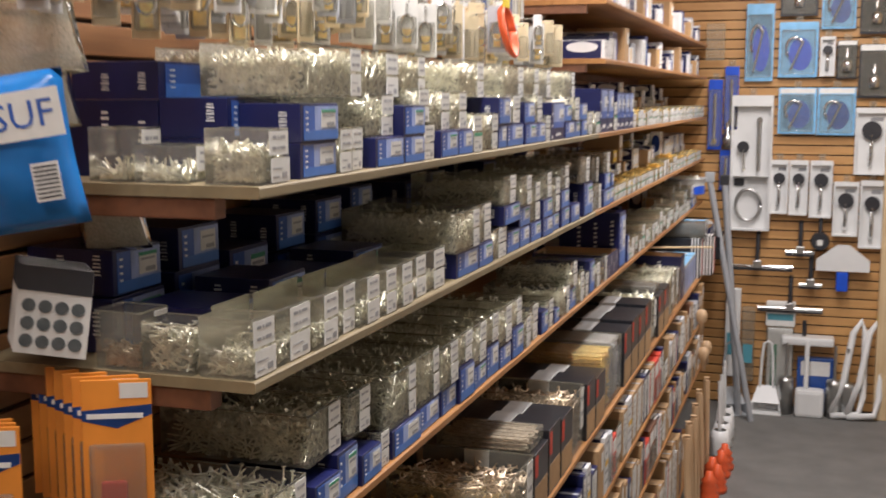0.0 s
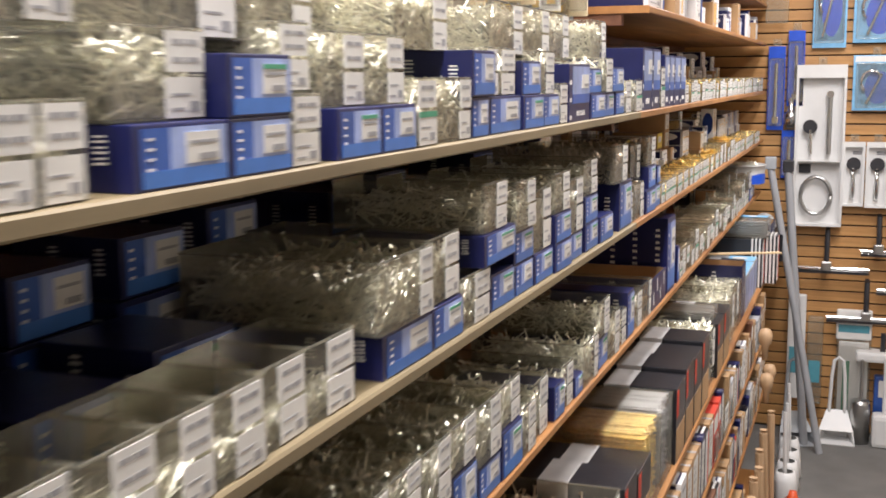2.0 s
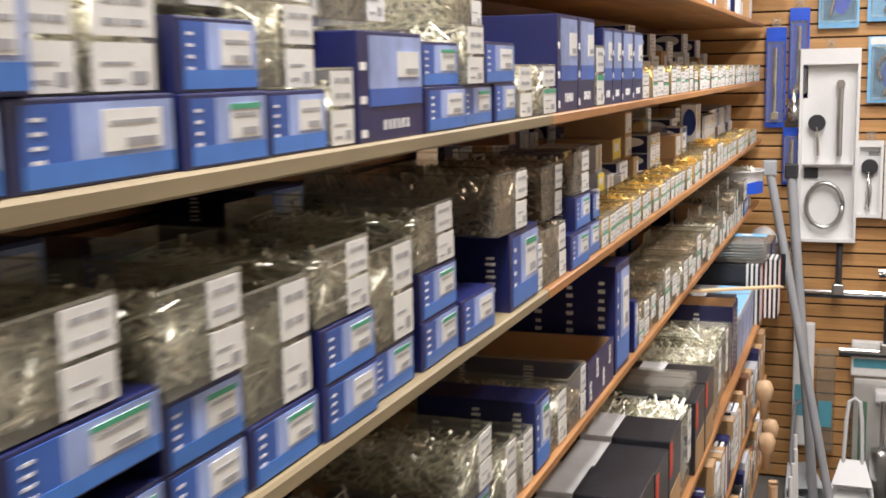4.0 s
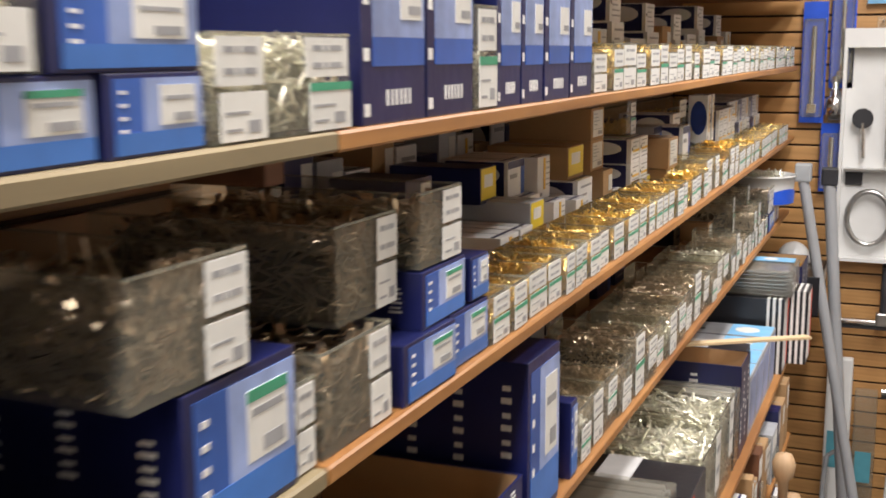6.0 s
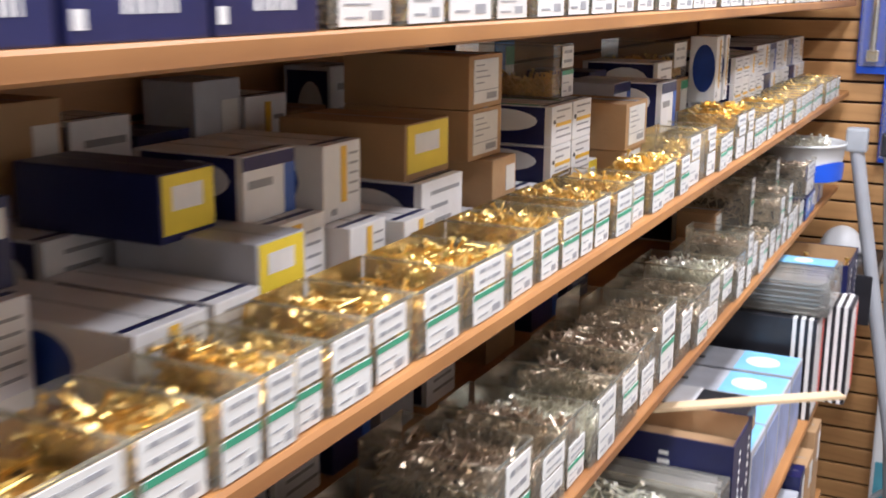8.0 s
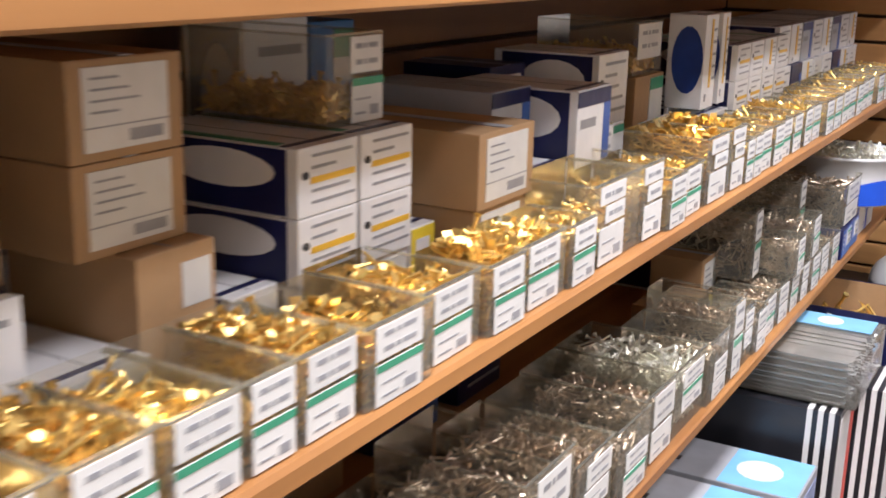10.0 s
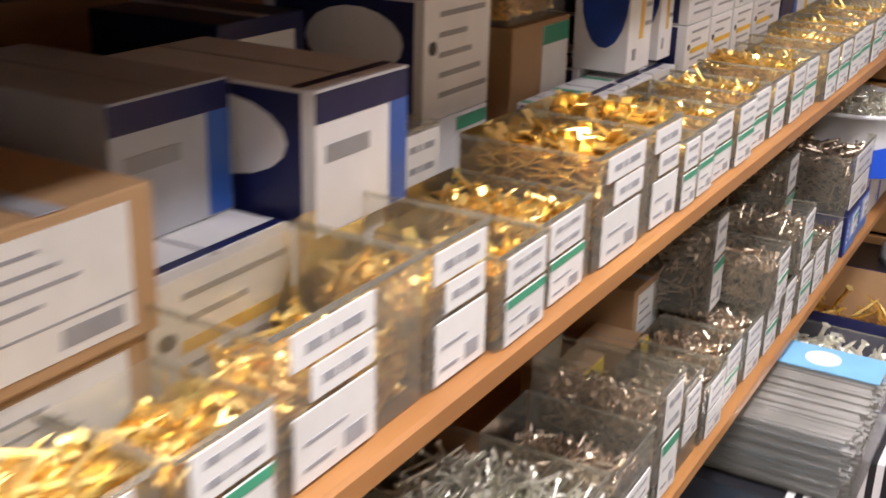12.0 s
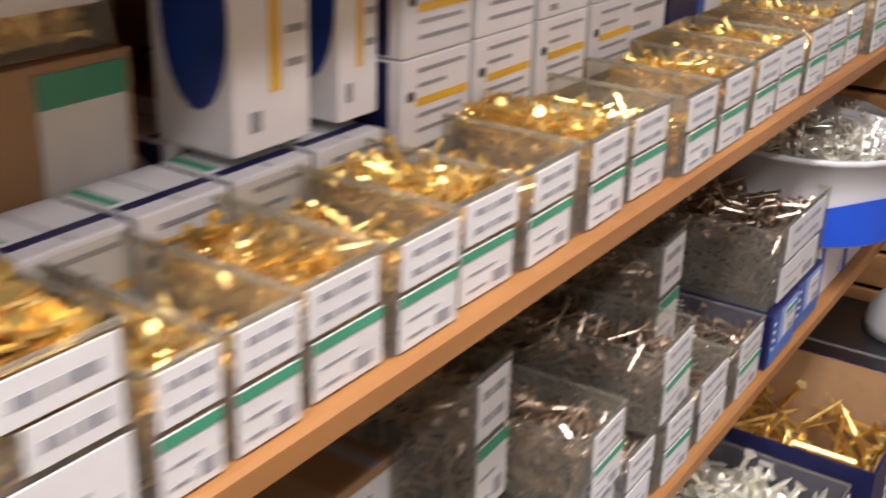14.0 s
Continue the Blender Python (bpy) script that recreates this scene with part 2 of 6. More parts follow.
def disc_plate(cy, cz, ry, rz, x0, x1, sides=20):
    """An upright oval plate facing +x."""
    bm = bmesh.new()
    a = [bm.verts.new((x0, cy + ry * math.cos(2 * math.pi * k / sides), cz + rz * math.sin(2 * math.pi * k / sides))) for k in range(sides)]
    b = [bm.verts.new((x1, v.co.y, v.co.z)) for v in a]
    bm.faces.new(b)
    for k in range(sides):
        bm.faces.new((a[k], a[(k + 1) % sides], b[(k + 1) % sides], b[k]))
    return bm


TEXTS = {}


def text_mesh(words, size, material):
    key = (words, size, material.name)
    if key not in TEXTS:
        cu = bpy.data.curves.new("lettering", "FONT")
        cu.body, cu.size, cu.align_x, cu.align_y, cu.resolution_u = words, size, "CENTER", "CENTER", 2
        cu.extrude = 0.0002
        ob = new("lettering", cu)
        bpy.context.view_layer.update()
        me = bpy.data.meshes.new_from_object(ob.evaluated_get(bpy.context.evaluated_depsgraph_get()))
        bpy.data.objects.remove(ob)
        me.materials.clear()
        me.materials.append(material)
        TEXTS[key] = me
    return TEXTS[key]


# text that faces +x, reading along +y
FACE_X = Matrix(((0, 0, 1, 0), (1, 0, 0, 0), (0, 1, 0, 0), (0, 0, 0, 1)))
# text that faces -y, reading along +x
FACE_Y = Matrix(((1, 0, 0, 0), (0, 0, -1, 0), (0, 1, 0, 0), (0, 0, 0, 1)))


# ---- screws and nails ----
def fastener(kind, length, r):
    """Points and faces of one screw, nail or flat strip lying along x."""
    v, f = [], []
    if kind == "strip":
        w, t = r * 2.2, r * 0.35
        for x, lift in ((-0.5, 0), (0.2, 0), (0.5, 0.22)):
            for y, z in ((-w, -t), (w, -t), (w, t), (-w, t)):
                v.append((x * length, y, z + lift * length * 0.5))
        for a in (0, 4):
            for k in range(4):
                f.append((a + k, a + (k + 1) % 4, a + 4 + (k + 1) % 4, a + 4 + k))
        f += [(3, 2, 1, 0), (8, 9, 10, 11)]
        return np.array(v), f
    n = 5
    head = 2.1 if kind == "screw" else 2.6
    rings = [(-0.5, 0.1), (-0.38, 0.8), (0.1, 1.0), (0.42, 1.0), (0.485, head), (0.5, head)] if kind == "screw" else [(-0.5, 0.1), (-0.46, 1.0), (0.47, 1.0), (0.475, head), (0.5, head)]
    for x, s in rings:
        for k in range(n):
            a = 2 * math.pi * k / n
            v.append((x * length, r * s * math.cos(a), r * s * math.sin(a)))
    for i in range(len(rings) - 1):
        for k in range(n):
            f.append((i * n + k, i * n + (k + 1) % n, (i + 1) * n + (k + 1) % n, (i + 1) * n + k))
    last = (len(rings) - 1) * n
    f.append(tuple(last + k for k in range(n)))
    return np.array(v), f


HEAPS = {}


def heap_mesh(w, d, h, kind, length, r, count, material, variant, order=0.0):
    """A heap of loose fasteners that fills a space w by d up to about h; front at x = 0, y from 0 to w."""
    key = (round(w, 2), round(d, 2), round(h, 2), kind, length, r, material.name, variant)
    if key in HEAPS:
        return HEAPS[key]
    rng = np.random.default_rng(abs(hash((round(w * 100), round(d * 100), round(h * 100), variant, len(kind)))) % 99991)
    tv, tf = fastener(kind, length, r)
    count = int(count * 1.9)
    verts, faces = [], []
    for i in range(count):
        zone = i / count
        tilt = rng.normal(0, 0.28)
        yaw = rng.uniform(0, 2 * math.pi)
        if order and rng.uniform() < order:
            yaw, tilt = rng.normal(0, 0.12), rng.normal(0, 0.06)
        if zone < 0.46:
            cx, cy = -rng.uniform(0.06, 0.94) * d, rng.uniform(0.06, 0.94) * w
            mound = 1 - 0.35 * (2 * cy / w - 1) ** 2 * rng.uniform(0.4, 1)
            cz = h * (0.80 + 0.16 * mound) + rng.uniform(-0.012, 0.006)
            if rng.uniform() < 0.12:
                tilt = rng.uniform(-1.2, 1.2)
        elif zone < 0.66:
            cx, cy, cz = -0.004 - rng.uniform(0, 0.010), rng.uniform(0.1, 0.9) * w, rng.uniform(0.08, 0.95) * h
            yaw = math.pi / 2 + rng.normal(0, 0.2)
            tilt = rng.normal(0, 0.8)
        else:
            cx, cz = -rng.uniform(0.1, 0.9) * d, rng.uniform(0.08, 0.95) * h
            inset = 0.004 + rng.uniform(0, 0.008)
            cy = inset if rng.uniform() < 0.8 else w - inset
            yaw = rng.normal(0, 0.15)
            tilt = rng.normal(0, 0.7)
        c1, s1, c2, s2 = math.cos(yaw), math.sin(yaw), math.cos(tilt), math.sin(tilt)
        rot = np.array([[c1, -s1, 0], [s1, c1, 0], [0, 0, 1]]) @ np.array([[c2, 0, s2], [0, 1, 0], [-s2, 0, c2]])
        p = tv @ rot.T
        lo, hi = p.min(0), p.max(0)
        cx = min(max(cx, -d + 0.002 - lo[0]), -0.002 - hi[0])
        cy = min(max(cy, 0.002 - lo[1]), w - 0.002 - hi[1])
        cz = max(cz, 0.002 - lo[2])
        base = len(verts)
        verts.extend(map(tuple, p + (cx, cy, cz)))
        faces.extend(tuple(base + k for k in q) for q in tf)
    # the packed bed under the loose ones, shade painted into its darker colour
    nx, ny = 9, 7
    base = len(verts)
    for i in range(nx):
        for j in range(ny):
            y = 0.009 + (w - 0.018) * j / (ny - 1)
            edge = 1 - 0.25 * (2 * j / (ny - 1) - 1) ** 2
            verts.append((-0.010 - (d - 0.02) * i / (nx - 1), y, h * 0.84 * edge + rng.uniform(-0.004, 0.004)))
    low = len(verts)
    for i in range(nx):
        for j in range(ny):
            verts.append((verts[base + i * ny + j][0], verts[base + i * ny + j][1], 0.002))
    bed = len(faces)
    for i in range(nx - 1):
        for j in range(ny - 1):
            a = base + i * ny + j
            faces.append((a, a + 1, a + ny + 1, a + ny))
    for i in range(nx - 1):
        for j in (0, ny - 1):
            a, b = base + i * ny + j, base + (i + 1) * ny + j
            faces.append((a, b, b + nx * ny, a + nx * ny))
    for j in range(ny - 1):
        for i in (0, nx - 1):
            a, b = base + i * ny + j, base + i * ny + j + 1
            faces.append((a, b, b + nx * ny, a + nx * ny))
    me = bpy.data.meshes.new("heap")
    me.from_pydata(verts, [], faces)
    me.materials.append(material)
    me.materials.append({"brass_screws": BRASS_BED_SHADED, "zinc_screws": ZINC_BED_SHADED, "dull_zinc_screws": BRONZE_BED_SHADED}[material.name])
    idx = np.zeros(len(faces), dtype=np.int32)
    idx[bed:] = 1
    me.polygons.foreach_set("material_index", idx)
    HEAPS[key] = me
    return me


METAL = {"brass": (BRASS, "brass-coloured"), "zinc": (ZINC, "bright zinc"), "dull": (BRONZE, "dull zinc")}


def size_line(bars, xs, y0, w, zc, t):
    """One printed line of short words."""
    for a, b in ((0.16, 0.36), (0.42, 0.50), (0.56, 0.84)):
        add_box(bars, xs, xs + 0.0003, y0 + w * a, y0 + w * b, zc - t, zc + t)


def label_sheet(parent, x, y0, y1, z0, z1, style, words=""):
    """The stickers on a bin's front: size sticker above, price sticker below, each a little askew."""
    w, h = y1 - y0, z1 - z0
    slip = random.uniform(-0.05, 0.05) * w
    if style == "small":
        paper = part("label", box(x, x + 0.0009, y0, y1, z0 + h * 0.3, z1), LABEL, parent, "white printed sticker")
        bars = bmesh.new()
        for zc in (0.82, 0.56):
            size_line(bars, x + 0.0009, y0, w, z0 + h * zc, h * 0.04)
        part("size_text", bars, GREYINK, paper)
        return
    split = {"green": 0.55, "two": 0.50, "triple": 0.50}[style]
    xs = x + 0.0009
    pieces = [(split + 0.03, 1.0)] if style != "triple" else [(0.77, 1.0), (0.52, 0.74)]
    for k, (a, b) in enumerate(pieces):
        inset = 0.22 * w * k
        paper = part("label", box(x, xs, y0 + slip + inset, y1 + slip, z0 + h * a, z0 + h * b), LABEL, parent, "white size sticker")
        rows = (0.74, 0.30) if style != "triple" else (0.5,)
        if words:
            for r in rows:
                put("size_text", text_mesh(words, w * 0.17, INK), paper, Matrix.Translation((xs + 0.0003, (y0 + y1 + inset) / 2 + slip, z0 + h * (a + (b - a) * r))) @ FACE_X)
        else:
            bars = bmesh.new()
            for r in rows:
                size_line(bars, xs, y0 + slip + inset, w - inset, z0 + h * (a + (b - a) * r), h * 0.030)
            part("size_text", bars, GREYINK, paper)
    top = z0 + h * (split - 0.03)
    price = part("price_label", box(x, xs, y0 - slip * 0.6, y1 - slip * 0.6, z0, top), LABEL, parent, "white price sticker")
    if style == "green":
        part("stripe", box(xs, xs + 0.0004, y0 - slip * 0.6, y1 - slip * 0.6, top - h * 0.09, top), GREEN, price, "green stripe")
    bars = bmesh.new()
    add_box(bars, xs, xs + 0.0003, y0 + w * 0.60, y0 + w * 0.86, z0 + h * 0.07, z0 + h * 0.19)
    add_box(bars, xs, xs + 0.0003, y0 + w * 0.12, y0 + w * 0.45, z0 + h * 0.09, z0 + h * 0.12)
    add_box(bars, xs, xs + 0.0003, y0 + w * 0.12, y0 + w * 0.62, z0 + h * 0.26, z0 + h * 0.285)
    part("barcode", bars, GREYINK, price)


def clear_bin(y, z, w, h, d=0.20, x=-0.606, fill=0.7, metal="brass", kind="screw", length=0.028, r=0.0013, style="green", words="", count=150, group="", lab=None, turn=0.0, order=0.0, lab_z=(0.03, 0.97)):
    """An open-topped clear bin with a folded rim, its loose contents and stickers."""
    material, tone = METAL[metal]
    noun = {"screw": "screws", "nail": "nails", "strip": "flat fittings"}[kind]
    state = "nearly empty" if fill < 0.4 else "half full" if fill < 0.65 else "well filled"
    ob = thing("clear_bin", pose(x + random.uniform(-0.005, 0.002), y, z, 0, 0, turn + random.uniform(-1.0, 1.0)), f"clear plastic bin {state} of {tone} {noun}, on shelf", "storage bin", group)
    w -= 0.0025
    bm = bmesh.new()
    t = 0.0009
    c = [(0, 0), (0, w), (-d, w), (-d, 0)]
    lo = [bm.verts.new((cx, cy, 0.0006)) for cx, cy in c]
    hi = [bm.verts.new((cx, cy, h * (1.0 if cx == 0 else 1.03))) for cx, cy in c]
    bm.faces.new(lo)
    for k in range(4):
        bm.faces.new((lo[k], lo[(k + 1) % 4], hi[(k + 1) % 4], hi[k]))
    part("tray", bm, CLEAR, ob)
    rim = bmesh.new()
    add_box(rim, -t, t, 0, w, h - t, h + t)
    add_box(rim, -d, 0, -t / 2, t, h - t, h + t)
    add_box(rim, -d, 0, w - t, w + t / 2, h - t, h + t)
    part("rim", rim, CLEAR, ob, "folded rim")
    if fill > 0.05:
        stuff = put("loose_fill", heap_mesh(w - 0.004, d - 0.006, h * fill, kind, min(length, d * 0.8), r, count, material, random.randrange(3), order), ob, pose(-0.002, 0.002, 0.0006), f"loose {tone} {noun}")
        stuff["kind"] = "stuff"
    l0, l1 = lab if lab else (0.10, 0.92)
    label_sheet(ob, 0.0008, w * l0, w * l1, h * lab_z[0], h * lab_z[1], style, words)
    return ob


# ---- cartons ----
def strokes(bm, x, y, z, w, h, axis):
    """A plain white printed mark of three strokes, standing in for a maker's mark."""
    for k in range(3):
        a, b = k * 0.36, k * 0.36 + 0.24
        for c, e, lo, hi in ((0.0, 1.0, a, a + 0.08), (0.1, 0.9, b - 0.07, b)):
            if axis == "x":
                add_box(bm, x, x + 0.0004, y + w * c, y + w * e, z + h * lo, z + h * hi)
            else:
                add_box(bm, x + w * c, x + w * e, y - 0.0004, y, z + h * lo, z + h * hi)


def blue_carton(y, z, w, h, d=0.16, x=-0.606, stacked=False, style="wide", turn=0.0, group=""):
    """A navy carton of fasteners: printed pale front, sticker, white marks on its sides."""
    on = "stacked on another box" if stacked else "standing on shelf"
    ob = thing("blue_carton", pose(x + random.uniform(-0.004, 0.002), y, z, 0, 0, turn + random.uniform(-1.2, 1.2)), f"navy blue cardboard fastener box with white sticker, {on}", "carton", group)
    w -= 0.002
    part("carton", box(-d, 0, 0, w, 0, h, 0.0012), NAVY, ob)
    face = part("front_print", box(0, 0.0006, w * 0.08, w * 0.985, h * 0.05, h * 0.93), PRINT_BLUE, ob, "blue printed front")
    if style != "plain":
        part("pale_panel", box(0.0006, 0.0009, w * 0.36, w * 0.985, h * 0.30, h * 0.93), PRINT_PALE, face, "paler blue panel")
    part("band", box(0.0006, 0.001, w * 0.08, w * 0.985, h * 0.05, h * (0.299 if style == "wide" else 0.42)), BAND_BLUE, face, "brighter blue band")
    sticker = part("sticker", box(0.0006, 0.0014, w * 0.52, w * 0.9, h * 0.36, h * 0.84), LABEL, ob, "white price sticker")
    bars = bmesh.new()
    add_box(bars, 0.0014, 0.0017, w * 0.56, w * 0.86, h * 0.66, h * 0.71)
    add_box(bars, 0.0014, 0.0017, w * 0.66, w * 0.86, h * 0.40, h * 0.50)
    part("print", bars, GREYINK, sticker)
    if random.random() < 0.45:
        part("stripe", box(0.0014, 0.0018, w * 0.52, w * 0.9, h * 0.76, h * 0.84), GREEN, sticker)
    dashes = bmesh.new()
    for k in range(4):
        add_box(dashes, 0.0006, 0.001, w * 0.13, w * 0.19, h * (0.30 + 0.15 * k), h * (0.345 + 0.15 * k))
    part("printed_mark", dashes, WHITE, ob, "column of small white dashes")["kind"] = "stuff"
    for xs in (-0.03, -0.085, -0.14):
        if -xs < d - 0.012:
            mark = bmesh.new()
            strokes(mark, xs, 0, h * (0.2 + 0.25 * random.random()), min(0.012, h * 0.25), h * 0.45, "y")
            part("printed_mark", mark, WHITE, ob, "small white printed mark")
    return ob


def tall_blue_carton(y, z, w, h, d=0.16, x=-0.606, group="tall blue cartons"):
    ob = thing("blue_carton", pose(x, y, z), "tall navy cardboard box with pale blue printed front", "carton", group)
    w -= 0.002
    part("carton", box(-d, 0, 0, w, 0, h, 0.0012), NAVY, ob)
    part("front_print", box(0, 0.0006, w * 0.16, w * 0.98, h * 0.48, h * 0.96), PRINT_PALE, ob, "pale blue printed panel")
    part("band", box(0, 0.0007, w * 0.16, w * 0.98, h * 0.32, h * 0.479), PRINT_BLUE, ob, "brighter blue band")
    st = part("sticker", box(0.0006, 0.0013, w * 0.58, w * 0.92, h * 0.58, h * 0.82), LABEL, ob, "white price sticker")
    part("barcode", box(0.0013, 0.0016, w * 0.7, w * 0.9, h * 0.61, h * 0.66), GREYINK, st)
    for k in range(3):
        glyph = bmesh.new()
        add_box(glyph, 0, 0.0004, w * (0.36 + 0.14 * k), w * (0.395 + 0.14 * k), h * 0.10, h * 0.19)
        add_box(glyph, 0, 0.0004, w * (0.435 + 0.14 * k), w * (0.465 + 0.14 * k), h * 0.10, h * 0.19)
        part("printed_mark", glyph, WHITE, ob, "small white printed mark")
    for k in range(3):
        part("printed_mark", box(0, 0.0004, w * 0.03, w * 0.11, h * (0.05 + 0.3 * k), h * (0.12 + 0.3 * k)), WHITE, ob)
    return ob


def printed_carton(y, z, w, h, d, x, body, look_of, turn=0.0, stacked=False):
    """Pale or brown cartons of several makers: look_of names what is printed on the front."""
    names = {"skyblue": "bright blue", "white": "white", "card": "brown", "grey": "grey", "black": "black", "navy": "navy"}
    base = {"skyblue": BOX_BLUE, "white": OFFWHITE, "card": CARD, "grey": GREYBOX, "black": BLACK, "navy": NAVY}[body]
    said = {"bars": "with printed lines of text", "amber": "with a yellow band of print", "yellow": "with a yellow sticker", "oval": "with a large blue oval print", "sheet": "with a white address label", "green": "with green and yellow labels", "bluetop": "with blue panels and white print", "plain": "with plain sides"}[look_of]
    ob = thing("carton", pose(x, y, z, 0, 0, turn), f"{names[body]} box {said}, {'stacked' if stacked else 'on shelf'}", "carton")
    w -= 0.002
    part("carton", box(-d, 0, 0, w, 0, h, 0.0012), base, ob)
    if body == "white" and look_of == "oval":
        part("side_oval", disc_side(-d * 0.45, h * 0.52, min(d * 0.42, h * 0.5), h * 0.36, 0.0), OVAL_BLUE, ob, "large blue oval print")
    elif body == "white" and look_of in ("amber", "bars", "plain", "bluetop"):
        part("side_panel", box(-d * 0.92, -d * 0.06, -0.0005, 0.0, h * 0.03, h * 0.97), NAVY, ob, "dark blue printed side")
        part("side_motif", disc_side(-d * 0.42, h * 0.62, d * 0.30, h * 0.28, -0.0005), OFFWHITE, ob, "white rounded motif")
    part("seam", box(-d * 0.96, -d * 0.04, w * 0.49, w * 0.51, h, h + 0.0003), GREYINK, ob, "closing seam on top")
    if body == "white":
        part("top_strip", box(-0.014, -0.009, 0.001, w - 0.001, h, h + 0.0004), NAVY, ob, "dark blue line on top")
        if look_of == "amber" and h < 0.052:
            part("side_strip", box(-d * 0.95, -0.018, 0.002, w * 0.16, h, h + 0.0005), GREEN, ob, "green strip on top")
    if look_of == "plain":
        part("tag", box(0, 0.0006, w * 0.55, w * 0.93, h * 0.55, h * 0.88), LABEL, ob, "small white tag")
    bars = bmesh.new()
    if look_of in ("bars", "amber"):
        for k, (a, b) in enumerate(((0.22, 0.9), (0.22, 0.62), (0.22, 0.7), (0.22, 0.85), (0.22, 0.95))):
            zz = h * (0.86 - 0.165 * k)
            if not (look_of == "amber" and k == 2):
                add_box(bars, 0, 0.0004, w * a, w * b, zz - h * 0.022, zz + h * 0.022)
        part("print", bars, GREYINK, ob)
        part("mark", disc_plate(w * 0.12, h * 0.60, w * 0.055, h * 0.06, 0, 0.0004, 10), INK, ob, "black round mark")
        if look_of == "amber":
            part("band", box(0, 0.0005, w * 0.2, w * 0.95, h * 0.47, h * 0.56), AMBER, ob, "yellow band")
    elif look_of == "yellow":
        s = part("sticker", box(0, 0.0007, w * 0.04, w * 0.96, h * 0.12, h * 0.97), YELLOW, ob, "yellow sticker")
        add_box(bars, 0.0007, 0.001, w * 0.2, w * 0.75, h * 0.45, h * 0.8)
        part("print", bars, OFFWHITE, s)
    elif look_of == "oval":
        part("band", box(0, 0.0006, w * 0.46, w * 0.60, h * 0.22, h * 0.95), AMBER, ob, "yellow strip")
        for k in range(5):
            add_box(bars, 0, 0.0004, w * 0.68, w * 0.92, h * (0.3 + 0.13 * k), h * (0.33 + 0.13 * k))
        add_box(bars, 0, 0.0004, w * 0.2, w * 0.34, h * 0.08, h * 0.16)
        part("print", bars, GREYINK, ob)
    elif look_of == "sheet":
        s = part("sticker", box(0, 0.0008, w * 0.12, w * 0.86, h * 0.10, h * 0.92), LABEL, ob, "white address label")
        for k in range(4):
            add_box(bars, 0.0008, 0.0011, w * 0.18, w * (0.42 + 0.09 * (k % 3)), h * (0.8 - 0.11 * k), h * (0.825 - 0.11 * k))
        add_box(bars, 0.0008, 0.0011, w * 0.5, w * 0.8, h * 0.16, h * 0.28)
        add_box(bars, 0.0008, 0.0011, w * 0.12, w * 0.86, h * 0.33, h * 0.345)
        part("print", bars, GREYINK, s)
        part("tape", box(-d, 0.0004, w * 0.44, w * 0.56, h + 0.0003, h + 0.0008), GREYBOX, ob, "packing tape")
    elif look_of == "green":
        s = part("sticker", box(0, 0.0007, w * 0.5, w * 0.96, h * 0.42, h * 0.96), LABEL, ob, "white sticker")
        part("stripe", box(0.0007, 0.0011, w * 0.5, w * 0.96, h * 0.82, h * 0.96), GREEN, s)
        part("tag", box(0, 0.0006, w * 0.36, w * 0.74, h * 0.12, h * 0.38), YELLOW, ob, "yellow tag")
        add_box(bars, 0.0006, 0.0009, w * 0.46, w * 0.66, h * 0.22, h * 0.29)
        part("print", bars, INK, ob)
    elif look_of == "bluetop":
        part("panel", box(0, 0.0006, w * 0.0, w * 0.98, h * 0.78, h * 0.98), NAVY, ob, "blue top band")
        part("side_strip", box(0, 0.0006, w * 0.78, w * 0.98, h * 0.02, h * 0.779), PRINT_BLUE, ob, "blue edge strip")
        add_box(bars, 0, 0.0004, w * 0.1, w * 0.55, h * 0.5, h * 0.62)
        part("print", bars, GREYINK, ob)
    return ob


def disc_side(cx, cz, rx, rz, y, sides=18):
    bm = bmesh.new()
    a = [bm.verts.new((cx + rx * math.cos(2 * math.pi * k / sides), y - 0.0004, cz + rz * math.sin(2 * math.pi * k / sides))) for k in range(sides)]
    b = [bm.verts.new((v.co.x, y, v.co.z)) for v in a]
    bm.faces.new(a)
    for k in range(sides):
        bm.faces.new((a[k], b[k], b[(k + 1) % sides], a[(k + 1) % sides]))
    return bm



# ---- the room ----
WALL_X, END_Y, FRONT_X = -1.0, 6.40, -0.600
S1, S2, S3, S4, S5, S6 = 1.600, 1.378, 1.146, 0.855, 0.655, 0.455


def structure(name, bm, material, label, category):
    return tagged(new(name, mesh_of(name, bm, material)), label, category, "", "structure")


structure("floor", box(-1.1, 1.4, -2.1, 6.5, -0.1, 0.0), CARPET, "worn grey vinyl shop floor, dull and slightly stained", "floor")
structure("ceiling", box(-1.1, 1.4, -2.1, 6.5, 2.80, 2.9), PLASTER, "plain off-white shop ceiling with strip lights", "ceiling")
structure("wall_east", box(1.30, 1.4, -2.1, 6.5, 0, 2.8), PLASTER, "plain painted wall closing the far side of aisle", "wall")
structure("wall_south", box(-1.1, 1.3, -2.1, -2.0, 0, 2.8), PLASTER, "plain painted wall behind the start of aisle", "wall")
# Slatwall backings, coloured as the shade seen in the grooves between slats.
wall_west = structure("wall_west", box(-1.1, WALL_X - 0.012, -2.0, 6.5, 0, 2.8), GROOVE_SHADE, "dark brown wooden slatwall behind the shelves", "wall")
wall_north = structure("wall_north", box(WALL_X - 0.012, 1.3, END_Y + 0.012, 6.5, 0, 2.8), GROOVE_SHADE, "honey-coloured wooden slatwall at end of aisle", "wall")

